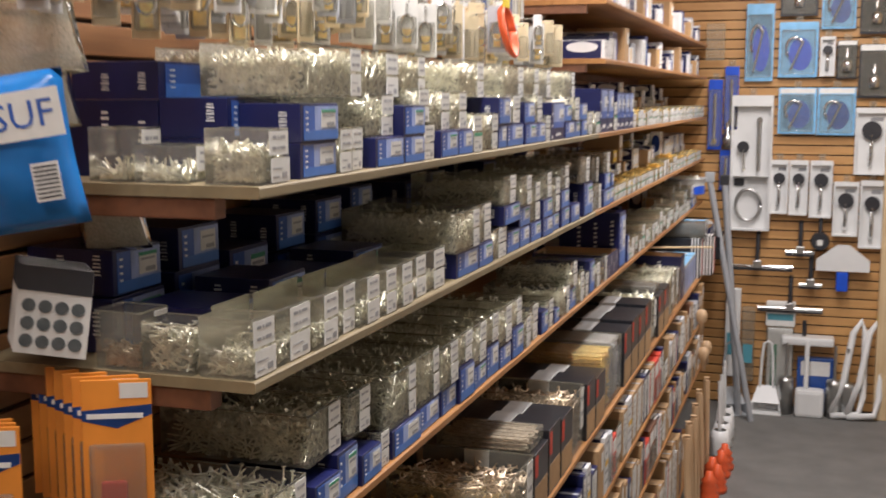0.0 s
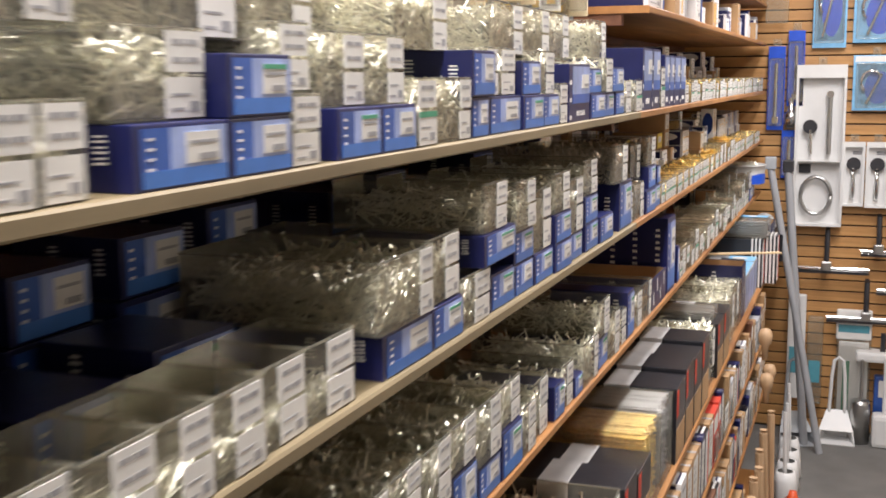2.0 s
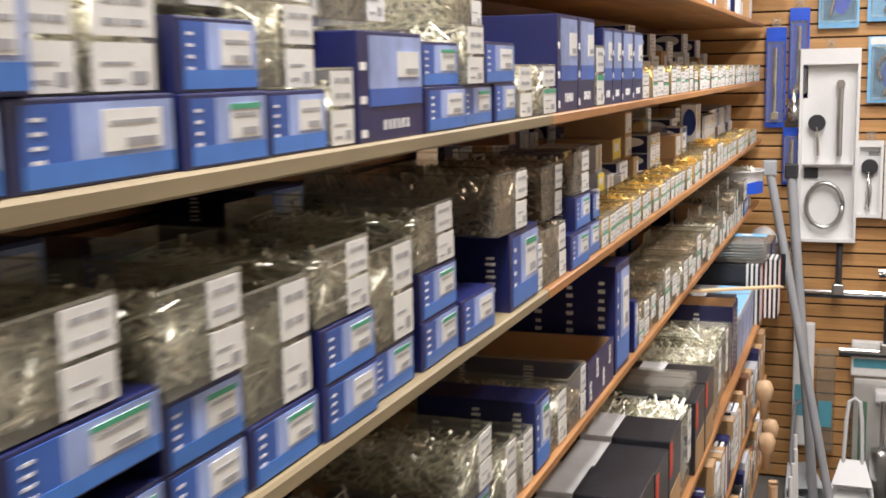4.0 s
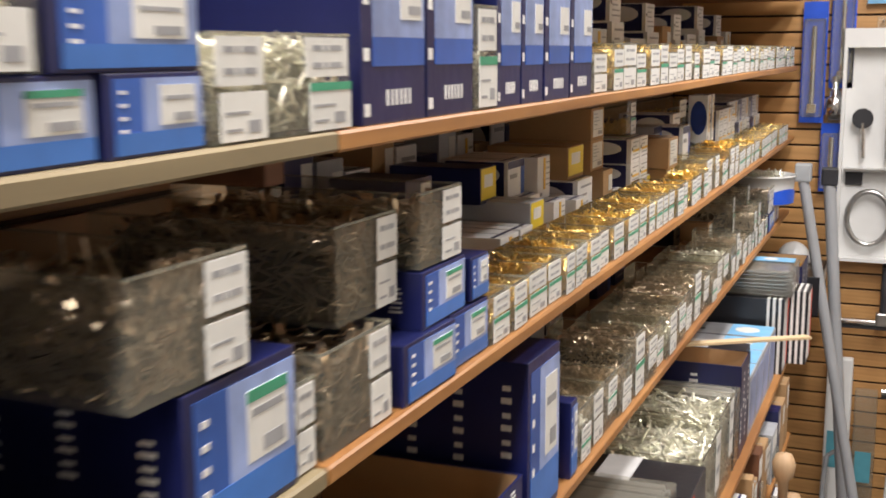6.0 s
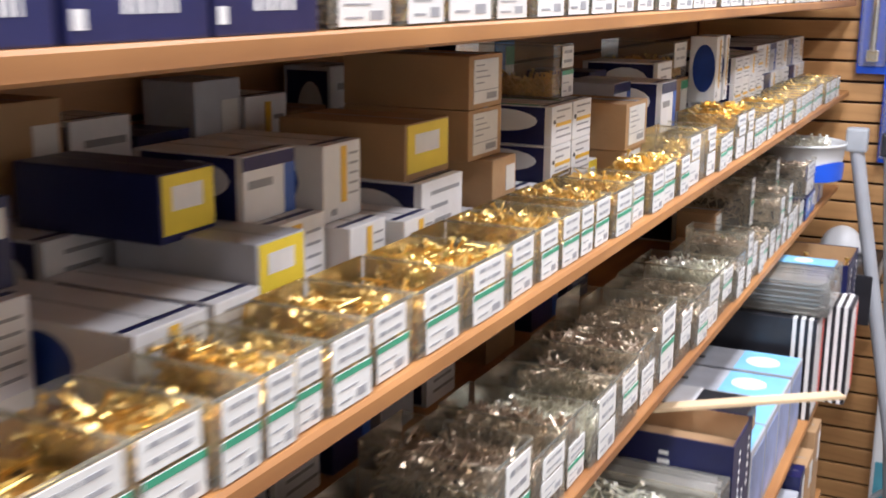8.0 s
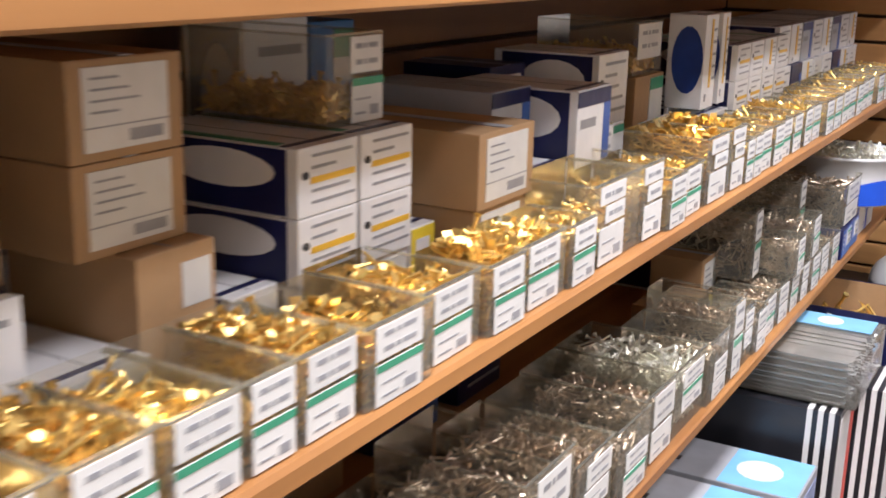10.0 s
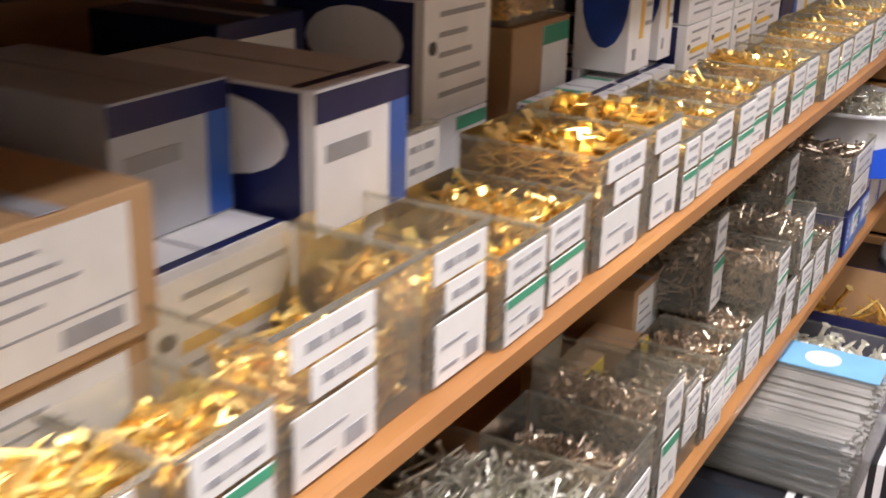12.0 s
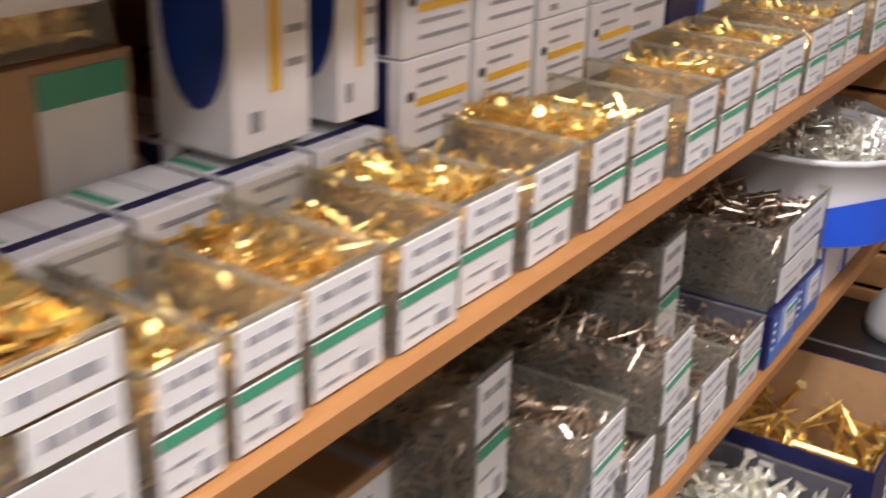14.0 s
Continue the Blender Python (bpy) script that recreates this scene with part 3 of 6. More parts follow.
for lx, ly, gain in LAMPS:
    lamp = thing("ceiling_light", pose(lx, ly, 2.72), "white strip light fixed to the ceiling, lit", "ceiling light", "strip lights")
    part("housing", box(-0.09, 0.09, -0.62, 0.62, 0.03, 0.08, 0.006), WHITE_PLASTIC, lamp)
    part("tube", rod((0, -0.58, 0.012), (0, 0.58, 0.012), 0.013), TUBE_GLOW, lamp, "glowing fluorescent tube")
    data = bpy.data.lights.new("strip_light", "AREA")
    data.shape, data.size, data.size_y = "RECTANGLE", 0.16, 1.2
    data.energy, data.color = LAMP_WATTS * gain, LAMP_COLOUR
    new("strip_light", data).matrix_world = pose(lx, ly, 2.69)


# ---- shelves ----
def shelf(y0, y1, z, x_front, material, words, depth=0.39, t=0.014):
    ob = thing("shelf", pose(x_front, y0, z), words, "shelf")
    bm = bmesh.new()
    n = max(2, int((y1 - y0) / 0.12))
    L = y1 - y0 - 0.002
    prof = ((0, -t + 0.002), (0, -0.002), (-0.002, 0), (-depth, 0), (-depth, -t), (-0.002, -t))
    rings = []
    for i in range(n + 1):
        y = L * i / n
        wob = 0.0018 * noise.noise((y * 2.3, z * 9, 0.3))
        rings.append([bm.verts.new((px + (wob if px > -0.01 else 0), y, pz + wob * (pz < -0.001))) for px, pz in prof])
    for a, b in zip(rings, rings[1:]):
        for k in range(6):
            bm.faces.new((a[k], a[(k + 1) % 6], b[(k + 1) % 6], b[k]))
    bm.faces.new(rings[0][::-1])
    bm.faces.new(rings[-1])
    bmesh.ops.recalc_face_normals(bm, faces=bm.faces)
    part("board", bm, material, ob)
    bt = bmesh.new()
    add_box(bt, -depth, -0.06, 0.004, 0.03, -t - 0.026, -t - 0.0005, 0.002)
    part("batten", bt, BRACKET_WOOD, ob, "dark wooden batten underneath")
    back = box(-depth, -depth + 0.02, 0.03, L - 0.004, -t - 0.026, -t - 0.0005)
    part("rail", back, BRACKET_WOOD, ob, "dark wooden wall rail")
    return ob


GREYW = "grey-brown painted chipboard shelf board packed with fastener boxes"
PINEW = "orange-brown pine shelf board packed with bins"
shelf(1.146, 3.215, S1, FRONT_X, GREY_SHELF, GREYW)
shelf(3.217, 6.36, S1, FRONT_X, WOOD_SHELF, PINEW)
shelf(1.125, 3.19, S2, FRONT_X, GREY_SHELF, GREYW)
shelf(3.192, 6.36, S2, FRONT_X, WOOD_SHELF, PINEW)
shelf(1.10, 6.30, S3, FRONT_X, WOOD_SHELF, PINEW)
shelf(1.10, 6.32, S4, -0.515, WOOD_SHELF, "orange-brown pine shelf board holding large packs", 0.475)
shelf(1.10, 5.55, S5, -0.500, WOOD_SHELF, "orange-brown pine shelf board of boxed hardware", 0.49)
shelf(1.10, 5.45, S6, -0.490, WOOD_SHELF, "orange-brown pine shelf board of boxed hardware", 0.50)
shelf(1.10, 5.45, 0.10, -0.480, WOOD_SHELF, "low pine base shelf just above the floor", 0.51)
S0, S00 = 1.815, 1.985
shelf(3.30, 6.36, S0, FRONT_X, WOOD_SHELF, PINEW)
shelf(3.30, 6.36, S00, FRONT_X, WOOD_SHELF, PINEW)


# ---- upper shelf: boxes and bins on the grey board ----
def bin_row(z, edges, **kw):
    for a, b in zip(edges, edges[1:]):
        clear_bin(a, z, b - a, **kw)


clear_bin(1.160, S1, 0.076, 0.064, d=0.072, fill=0.62, metal="zinc", style="two", lab=(0.3, 0.97), count=200)
clear_bin(1.160, S1, 0.075, 0.044, d=0.068, x=-0.706, fill=0.3, metal="zinc", style="small", lab=(0.35, 0.97), count=50)
clear_bin(1.165, S1, 0.070, 0.064, d=0.058, x=-0.778, fill=0.15, metal="zinc", style="small", lab=(0.35, 0.97), count=40)
for z in (0.0, 0.0505):
    blue_carton(1.245, S1 + z, 0.130, 0.050, d=0.095, x=-0.695, stacked=z > 0)
blue_carton(1.270, S1, 0.113, 0.045, d=0.085)
blue_carton(1.270, S1 + 0.0455, 0.113, 0.048, d=0.085, stacked=True)
clear_bin(1.272, S1 + 0.1015, 0.200, 0.066, d=0.14, x=-0.606, fill=0.72, metal="zinc", kind="nail", length=0.034, style="two", lab=(0.78, 0.97), count=420, order=0.3)
for y, w in ((1.385, 0.046), (1.432, 0.047)):
    clear_bin(y, S1, w, 0.060, fill=0.7, metal="zinc", style="two")
blue_carton(1.515, S1, 0.110, 0.043)
blue_carton(1.627, S1, 0.094, 0.043)
clear_bin(1.723, S1, 0.057, 0.058, fill=0.7, metal="zinc", style="two")
blue_carton(1.805, S1, 0.094, 0.045)
blue_carton(1.900, S1, 0.087, 0.045)
clear_bin(1.990, S1, 0.064, 0.070, fill=0.75, metal="zinc", style="green")
clear_bin(2.056, S1, 0.117, 0.070, fill=0.9, metal="zinc", style="two", lab=(0.66, 0.97), count=220)
blue_carton(2.176, S1, 0.060, 0.047, d=0.19)
blue_carton(2.240, S1, 0.146, 0.047)
blue_carton(2.388, S1, 0.099, 0.046)
blue_carton(2.489, S1, 0.094, 0.045)
clear_bin(2.585, S1, 0.048, 0.060, fill=0.7, metal="zinc", style="two")
tall_blue_carton(2.636, S1, 0.142, 0.090)
for y, w in ((2.780, 0.108), (2.890, 0.100), (2.992, 0.084)):
    blue_carton(y, S1, w, 0.042)
clear_bin(3.080, S1, 0.062, 0.062, fill=0.7, metal="zinc", style="two")
clear_bin(3.144, S1, 0.098, 0.062, fill=0.9, metal="zinc", style="green", lab=(0.4, 0.97))
blue_carton(1.627, S1 + 0.043, 0.095, 0.046, stacked=True)
for y, w in ((1.515, 0.110),):
    clear_bin(y, S1 + 0.043, w, 0.062, x=-0.616, d=0.16, fill=0.85, metal="zinc", style="two", lab=(0.55, 0.97), count=200)
for y, w in ((1.723, 0.057),):
    clear_bin(y, S1 + 0.060, w, 0.055, x=-0.612, fill=0.8, metal="zinc", style="two")
for y, w in ((1.805, 0.094), (1.900, 0.087)):
    clear_bin(y, S1 + 0.045, w, 0.066, x=-0.616, d=0.16, fill=0.85, metal="zinc", style="two", lab=(0.5, 0.97), count=200)
blue_carton(2.172, S1 + 0.048, 0.090, 0.054, d=0.20, stacked=True)
for y, w in ((2.264, 0.048), (2.312, 0.072)):
    clear_bin(y, S1 + 0.047, w, 0.060, x=-0.614, fill=0.8, metal="zinc", style="two")
blue_carton(2.388, S1 + 0.046, 0.099, 0.046, stacked=True)
clear_bin(2.489, S1 + 0.045, 0.094, 0.062, x=-0.614, fill=0.85, metal="zinc", style="two", lab=(0.5, 0.97))
blue_carton(2.780, S1 + 0.042, 0.108, 0.042, stacked=True)
clear_bin(2.890, S1 + 0.042, 0.06, 0.06, fill=0.85, metal="zinc", style="two")
blue_carton(2.955, S1 + 0.042, 0.12, 0.045, stacked=True)
for y, w in ((3.262, 0.112), (3.376, 0.102)):
    tall_blue_carton(y, S1, w, 0.128)
clear_bin(3.480, S1, 0.055, 0.090, fill=0.5, metal="zinc", style="green")
for y, w in ((3.538, 0.068), (3.608, 0.070), (3.682, 0.092), (3.776, 0.092)):
    tall_blue_carton(y, S1, w, 0.118)

# the row behind: cartons with wide bins of screws on them
y = 1.245
for n, w in enumerate((0.22, 0.40, 0.10, 0.28, 0.26, 0.24, 0.22, 0.22)):
    if n != 2:
        half = w / 2
        blue_carton(y, S1, half, 0.098, d=0.14, x=-0.79, style="plain")
        blue_carton(y + half, S1, half, 0.098, d=0.14, x=-0.79, style="plain")
        if n == 0:
            blue_carton(y, S1 + 0.0985, 0.20, 0.048, d=0.13, x=-0.79, stacked=True, style="plain")
            y += w
            continue
        clear_bin(y, S1 + 0.100, w - 0.006, 0.072, d=0.15, x=-0.785, fill=0.78, metal="zinc", kind="nail", length=0.034, style="two", lab=(0.82, 0.97), count=420, order=0.35)
    y += w
y = 1.31
for n, w in enumerate((0.21, 0.20, 0.13, 0.17, 0.17, 0.15, 0.16, 0.14, 0.15, 0.14, 0.12)):
    if n not in (3,):
        clear_bin(y, S1 + 0.092 if n == 0 else S1 + 0.1, w - 0.004, 0.070, d=0.14, x=-0.640, fill=0.82, metal="zinc", kind="nail" if n % 2 else "screw", length=0.032, style="two", lab=(0.7, 0.97), count=300, order=0.2) if n not in (0, 5, 9) else None
    y += w
for y, w in ((1.31, 0.20), (1.52, 0.2), (1.725, 0.13), (1.86, 0.16), (2.03, 0.16), (2.20, 0.15), (2.36, 0.15), (2.51, 0.14), (2.66, 0.14), (2.81, 0.13), (2.95, 0.11)):
    printed_carton(y, S1, w - 0.004, 0.0995, 0.012, -0.774, "navy", "plain")

# cream and brass goods on the pine end of the upper shelf
y = 3.885
n = 0
while y < 6.26:
    w = (0.075, 0.062, 0.085, 0.07)[n % 4]
    clear_bin(y, S1, w, 0.048 + 0.006 * (n % 3), fill=0.8, metal="brass" if n % 3 else "zinc", style="green" if n % 2 else "two", d=0.17)
    y += w
    n += 1
for n in range(15):
    y = 3.90 + n * 0.155
    kind = ("white", "white", "white", "card", "white")[n % 5]
    printed_carton(y, S1, 0.14 - 0.02 * (n % 3), 0.075 + 0.03 * ((n * 7) % 3) / 2, 0.15, -0.785, kind, ("bars", "sheet", "amber", "plain", "oval")[n % 5])
    if n % 2:
        printed_carton(y, S1 + 0.075 + 0.03 * ((n * 7) % 3) / 2, 0.09, 0.06, 0.13, -0.79, "white", "bars", stacked=True)

# shelves above the pine end
for level, lift in ((S0, 0), (S00, 3)):
    for n in range(24):
        y = 3.34 + n * 0.122
        kind = ("white", "navy", "white", "card", "white", "grey")[(n + lift) % 6]
        printed_carton(y, level, 0.112 - 0.012 * (n % 4), 0.055 + 0.055 * ((n * 5 + lift) % 4) / 3, 0.16, -0.612 - 0.01 * (n % 3), kind, ("bars", "bluetop", "oval", "sheet", "plain")[(n * 3 + lift) % 5])

# ---- second shelf, grey part ----
clear_bin(1.130, S2, 0.062, 0.070, d=0.068, fill=0.3, metal="zinc", style="two", lab=(0.1, 0.95), count=120)
clear_bin(1.130, S2, 0.062, 0.060, d=0.068, x=-0.682, fill=0.75, metal="zinc", style="small", lab=(0.5, 0.97), count=90)
clear_bin(1.130, S2, 0.062, 0.070, d=0.062, x=-0.754, fill=0.25, metal="dull", style="small", lab=(0.5, 0.97), count=80)
bin_row(S2, (1.197, 1.297, 1.376, 1.448, 1.528, 1.596, 1.671, 1.753, 1.848), h=0.069, d=0.088, fill=0.32, metal="zinc", style="two", lab=(0.35, 0.93), count=110, group="clear bins of the second shelf")
blue_carton(1.905, S2, 0.130, 0.046)
blue_carton(2.037, S2, 0.100, 0.046)
clear_bin(1.890, S2 + 0.047, 0.145, 0.072, fill=0.6, metal="zinc", kind="nail", length=0.06, style="two", lab=(0.72, 0.97), count=260, order=0.4, d=0.22)
clear_bin(2.037, S2 + 0.047, 0.100, 0.074, fill=0.6, metal="zinc", kind="nail", length=0.05, style="two", lab=(0.5, 0.97), count=200, order=0.4, d=0.22)
clear_bin(2.140, S2, 0.104, 0.062, fill=0.75, metal="zinc", style="two", lab=(0.4, 0.95))
blue_carton(2.250, S2, 0.098, 0.047)
blue_carton(2.210, S2 + 0.063, 0.138, 0.040, stacked=True)
clear_bin(2.215, S2 + 0.104, 0.100, 0.060, fill=0.65, metal="zinc", style="two", lab=(0.5, 0.97))
for y, w in ((2.350, 0.094), (2.446, 0.104), (2.552, 0.099), (2.653, 0.094)):
    blue_carton(y, S2, w, 0.044)
blue_carton(2.350, S2 + 0.044, 0.094, 0.044, stacked=True)
clear_bin(2.350, S2 + 0.089, 0.094, 0.066, fill=0.7, metal="zinc", style="two", lab=(0.55, 0.97))
clear_bin(2.446, S2 + 0.044, 0.100, 0.090, fill=0.6, metal="zinc", kind="nail", length=0.05, style="two", lab=(0.55, 0.97), count=220)
blue_carton(2.552, S2 + 0.044, 0.099, 0.044, stacked=True)
clear_bin(2.552, S2 + 0.089, 0.095, 0.060, fill=0.7, metal="zinc", style="two", lab=(0.55, 0.97))
clear_bin(2.653, S2 + 0.044, 0.094, 0.088, fill=0.65, metal="zinc", kind="nail", length=0.05, style="two", lab=(0.5, 0.97), count=220)
for y in (2.765, 2.872):
    blue_carton(y, S2, 0.105, 0.047)
blue_carton(2.765, S2 + 0.047, 0.105, 0.046, stacked=True)
clear_bin(2.765, S2 + 0.094, 0.100, 0.060, fill=0.6, metal="zinc", style="two", lab=(0.5, 0.97))
blue_carton(3.040, S2, 0.122, 0.092, d=0.24)
clear_bin(3.000, S2 + 0.093, 0.110, 0.070, fill=0.6, metal="dull", kind="nail", length=0.07, style="two", lab=(0.6, 0.98), count=240, d=0.24, order=0.4)
clear_bin(3.164, S2, 0.030, 0.062, fill=0.7, metal="zinc", style="two")
clear_bin(3.200, S2, 0.110, 0.074, fill=0.9, metal="dull", kind="strip", length=0.03, r=0.0014, style="two", lab=(0.66, 0.97), count=240, d=0.24)
blue_carton(3.324, S2, 0.104, 0.050)
blue_carton(3.430, S2, 0.092, 0.050)
blue_carton(3.372, S2 + 0.050, 0.098, 0.048, stacked=True)
clear_bin(3.260, S2 + 0.076, 0.104, 0.074, x=-0.63, fill=0.85, metal="dull", kind="strip", length=0.03, r=0.0014, style="two", lab=(0.62, 0.97), count=240, d=0.22)
clear_bin(3.376, S2 + 0.099, 0.088, 0.062, x=-0.61, fill=0.7, metal="dull", kind="strip", length=0.03, r=0.0014, style="two", lab=(0.5, 0.97), count=200, d=0.24)
for y, w in ((3.526, 0.056), (3.584, 0.050), (3.636, 0.074)):
    clear_bin(y, S2, w, 0.047, fill=0.6, metal="brass", style="green")
blue_carton(3.480, S2 + 0.052, 0.045, 0.040, stacked=True)
# dim cartons behind
for n in range(13):
    y = 1.20 + n * 0.152
    if y < 1.8:
        blue_carton(y + 0.02, S2, 0.120, 0.062 + 0.014 * (n % 2), d=0.115, x=-0.708, turn=2 - n % 4)
    blue_carton(y, S2, 0.128, 0.070 + 0.012 * (n % 3), d=0.14, x=-0.84, turn=2 - n % 3)
    if n % 4 != 2:
        blue_carton(y + 0.01, S2 + 0.071 + 0.012 * (n % 3), 0.11, 0.06, d=0.13, x=-0.84, stacked=True)

# ---- second shelf, pine part: the row of brass bins ----
LOW, TALL = 0.047, 0.066
GOLD = (3.706, 3.763, 3.804, 3.838, 3.870, 3.923, 3.988, 4.064, 4.147, 4.216, 4.268, 4.320, 4.360, 4.412, 4.482, 4.553, 4.606, 4.680, 4.732, 4.835, 4.890, 4.943, 5.008, 5.089, 5.142, 5.175, 5.213, 5.263, 5.312, 5.364, 5.425, 5.474, 5.537, 5.591, 5.657, 5.710, 5.770, 5.835, 5.890, 5.95, 6.01, 6.07, 6.13, 6.20)
TALL_ONES = (4.732, 4.835, 5.008, 5.089)
FILLS = (0.85, 0.55, 0.95, 0.70, 0.40, 0.80, 0.62)
for n, (a, b) in enumerate(zip(GOLD, GOLD[1:])):
    tall = a in TALL_ONES
    kind = "strip" if a in (4.553, 5.008, 5.089, 4.412, 4.890) else "screw"
    full = {4.732: 0.42, 4.835: 0.55, 5.008: 0.92, 5.089: 0.95, 4.553: 1.0, 4.606: 0.95}.get(a, FILLS[n % 7])
    clear_bin(a, S2, b - a, TALL if tall else LOW, d=0.055 if 4.55 < a < 4.70 else 0.068 if 4.7 < a < 4.9 else 0.086, fill=full, metal="brass", kind=kind, length=(0.026, 0.032, 0.022)[n % 3] if kind == "screw" else 0.03, r=0.0014 if kind == "screw" else 0.0017, style="triple" if tall else "green", count=150 if a > 4.2 else 120, lab=(0.10, 0.62) if b - a > 0.09 else (0.12, 0.80) if b - a > 0.06 else (0.10, 0.93), group="brass screw bins")

# cartons behind the brass bins
CX = -0.700
printed_carton(3.640, S2, 0.07, 0.075, 0.14, -0.76, "white", "oval")
printed_carton(3.725, S2, 0.085, 0.070, 0.12, -0.77, "white", "oval")
printed_carton(3.740, S2 + 0.070, 0.080, 0.055, 0.10, -0.79, "navy", "plain", stacked=True)
printed_carton(3.815, S2, 0.070, 0.052, 0.16, CX, "white", "oval")
printed_carton(3.890, S2, 0.052, 0.052, 0.14, CX, "white", "bars")
printed_carton(3.895, S2, 0.090, 0.075, 0.14, -0.845, "white", "bars")
printed_carton(3.922, S2 + 0.0755, 0.062, 0.048, 0.13, -0.766, "navy", "yellow", stacked=True)
printed_carton(3.944, S2, 0.060, 0.036, 0.14, -0.705, "white", "oval")
printed_carton(3.944, S2 + 0.0365, 0.060, 0.042, 0.12, -0.705, "grey", "yellow", stacked=True)
printed_carton(4.000, S2 + 0.076, 0.070, 0.050, 0.10, -0.755, "white", "bluetop", stacked=True)
printed_carton(3.995, S2, 0.085, 0.0755, 0.10, -0.735, "white", "oval")
printed_carton(4.082, S2, 0.060, 0.062, 0.12, -0.715, "white", "oval")
printed_carton(4.085, S2 + 0.0625, 0.060, 0.062, 0.12, -0.74, "white", "oval", stacked=True)
printed_carton(4.145, S2, 0.058, 0.058, 0.12, CX, "white", "oval")
printed_carton(4.206, S2, 0.086, 0.0785, 0.13, -0.715, "white", "bars")
printed_carton(4.205, S2 + 0.079, 0.090, 0.050, 0.13, -0.731, "card", "yellow", stacked=True)
printed_carton(4.300, S2, 0.062, 0.030, 0.10, -0.705, "white", "plain")
printed_carton(4.364, S2, 0.063, 0.078, 0.10, -0.716, "card", "plain")
printed_carton(4.338, S2 + 0.0785, 0.083, 0.050, 0.14, -0.731, "card", "sheet", stacked=True)
printed_carton(4.338, S2 + 0.129, 0.083, 0.052, 0.14, -0.731, "card", "sheet", stacked=True)
printed_carton(4.430, S2, 0.046, 0.040, 0.10, -0.71, "white", "plain")
for y in (4.478, 4.545):
    printed_carton(y, S2, 0.065, 0.035, 0.14, -0.700, "white", "plain")
    printed_carton(y, S2 + 0.0355, 0.065, 0.043, 0.14, -0.697, "white", "amber", stacked=True)
    printed_carton(y, S2 + 0.079, 0.065, 0.043, 0.14, -0.697, "white", "amber", stacked=True)
clear_bin(4.540, S2 + 0.1225, 0.068, 0.060, d=0.12, x=-0.722, fill=0.25, metal="brass", style="green", lab=(0.4, 0.97))
printed_carton(4.612, S2, 0.036, 0.046, 0.12, CX, "white", "yellow")
printed_carton(4.650, S2, 0.088, 0.055, 0.14, -0.670, "card", "sheet")
printed_carton(4.648, S2 + 0.0555, 0.092, 0.056, 0.16, -0.666, "card", "sheet", stacked=True)
printed_carton(4.640, S2, 0.085, 0.180, 0.06, -0.870, "white", "amber")
printed_carton(4.728, S2, 0.066, 0.175, 0.06, -0.870, "skyblue", "green")
printed_carton(4.745, S2, 0.100, 0.062, 0.13, -0.682, "white", "amber")
printed_carton(4.852, S2, 0.078, 0.053, 0.13, -0.690, "card", "plain")
printed_carton(4.770, S2 + 0.0625, 0.075, 0.062, 0.13, -0.720, "grey", "bluetop", stacked=True)
printed_carton(4.850, S2 + 0.0535, 0.078, 0.068, 0.13, -0.678, "white", "bluetop", stacked=True)
clear_bin(4.935, S2, 0.068, 0.075, d=0.09, x=-0.700, fill=0.75, metal="brass", kind="strip", length=0.026, r=0.0016, style="small", lab=(0.4, 0.97), lab_z=(0.35, 0.97))
printed_carton(4.940, S2, 0.080, 0.125, 0.10, -0.810, "navy", "sheet")
printed_carton(5.035, S2, 0.085, 0.060, 0.12, -0.735, "white", "green")
printed_carton(5.035, S2 + 0.0605, 0.085, 0.075, 0.12, -0.735, "white", "bars", stacked=True)
printed_carton(5.172, S2, 0.098, 0.100, 0.12, -0.745, "card", "green")
clear_bin(5.172, S2 + 0.1005, 0.095, 0.060, d=0.12, x=-0.75, fill=0.4, metal="brass", style="small")
for y in (5.168, 5.221, 5.274, 5.327):
    printed_carton(y, S2, 0.051, 0.050, 0.044, -0.694, "white", "amber")
for y, w in ((5.283, 0.051), (5.352, 0.032)):
    printed_carton(y, S2, w, 0.055, 0.08, -0.742, "white", "plain")
    printed_carton(y, S2 + 0.0555, w, 0.112, 0.046, -0.702, "white", "oval", stacked=True)
for n, y in enumerate((5.386, 5.452, 5.520, 5.588)):
    printed_carton(y, S2, 0.063, 0.034, 0.14, -0.694, "white", "plain")
    printed_carton(y, S2 + 0.0345, 0.063, 0.046, 0.14, -0.690, "white", "amber", stacked=True)
    printed_carton(y, S2 + 0.081, 0.063, 0.046, 0.14, -0.690, "white", "amber" if n != 2 else "oval", stacked=True)
for n in range(8):
    y = 5.658 + n * 0.076
    printed_carton(y, S2, 0.072, 0.075, 0.14, -0.70, ("white", "navy", "white", "white")[n % 4], ("amber", "bluetop", "oval", "sheet")[n % 4])
    printed_carton(y, S2 + 0.0755, 0.070, 0.060, 0.13, -0.705, ("white", "white", "grey")[n % 3], ("bars", "oval", "bluetop")[n % 3], stacked=True)
for n in range(13):
    printed_carton(3.62 + n * 0.078, S2, 0.072, 0.12 + 0.04 * ((n * 5) % 3) / 2, 0.06, -0.925, ("white", "navy", "grey", "white", "card")[n % 5], ("bars", "plain", "plain", "oval", "plain")[n % 5])

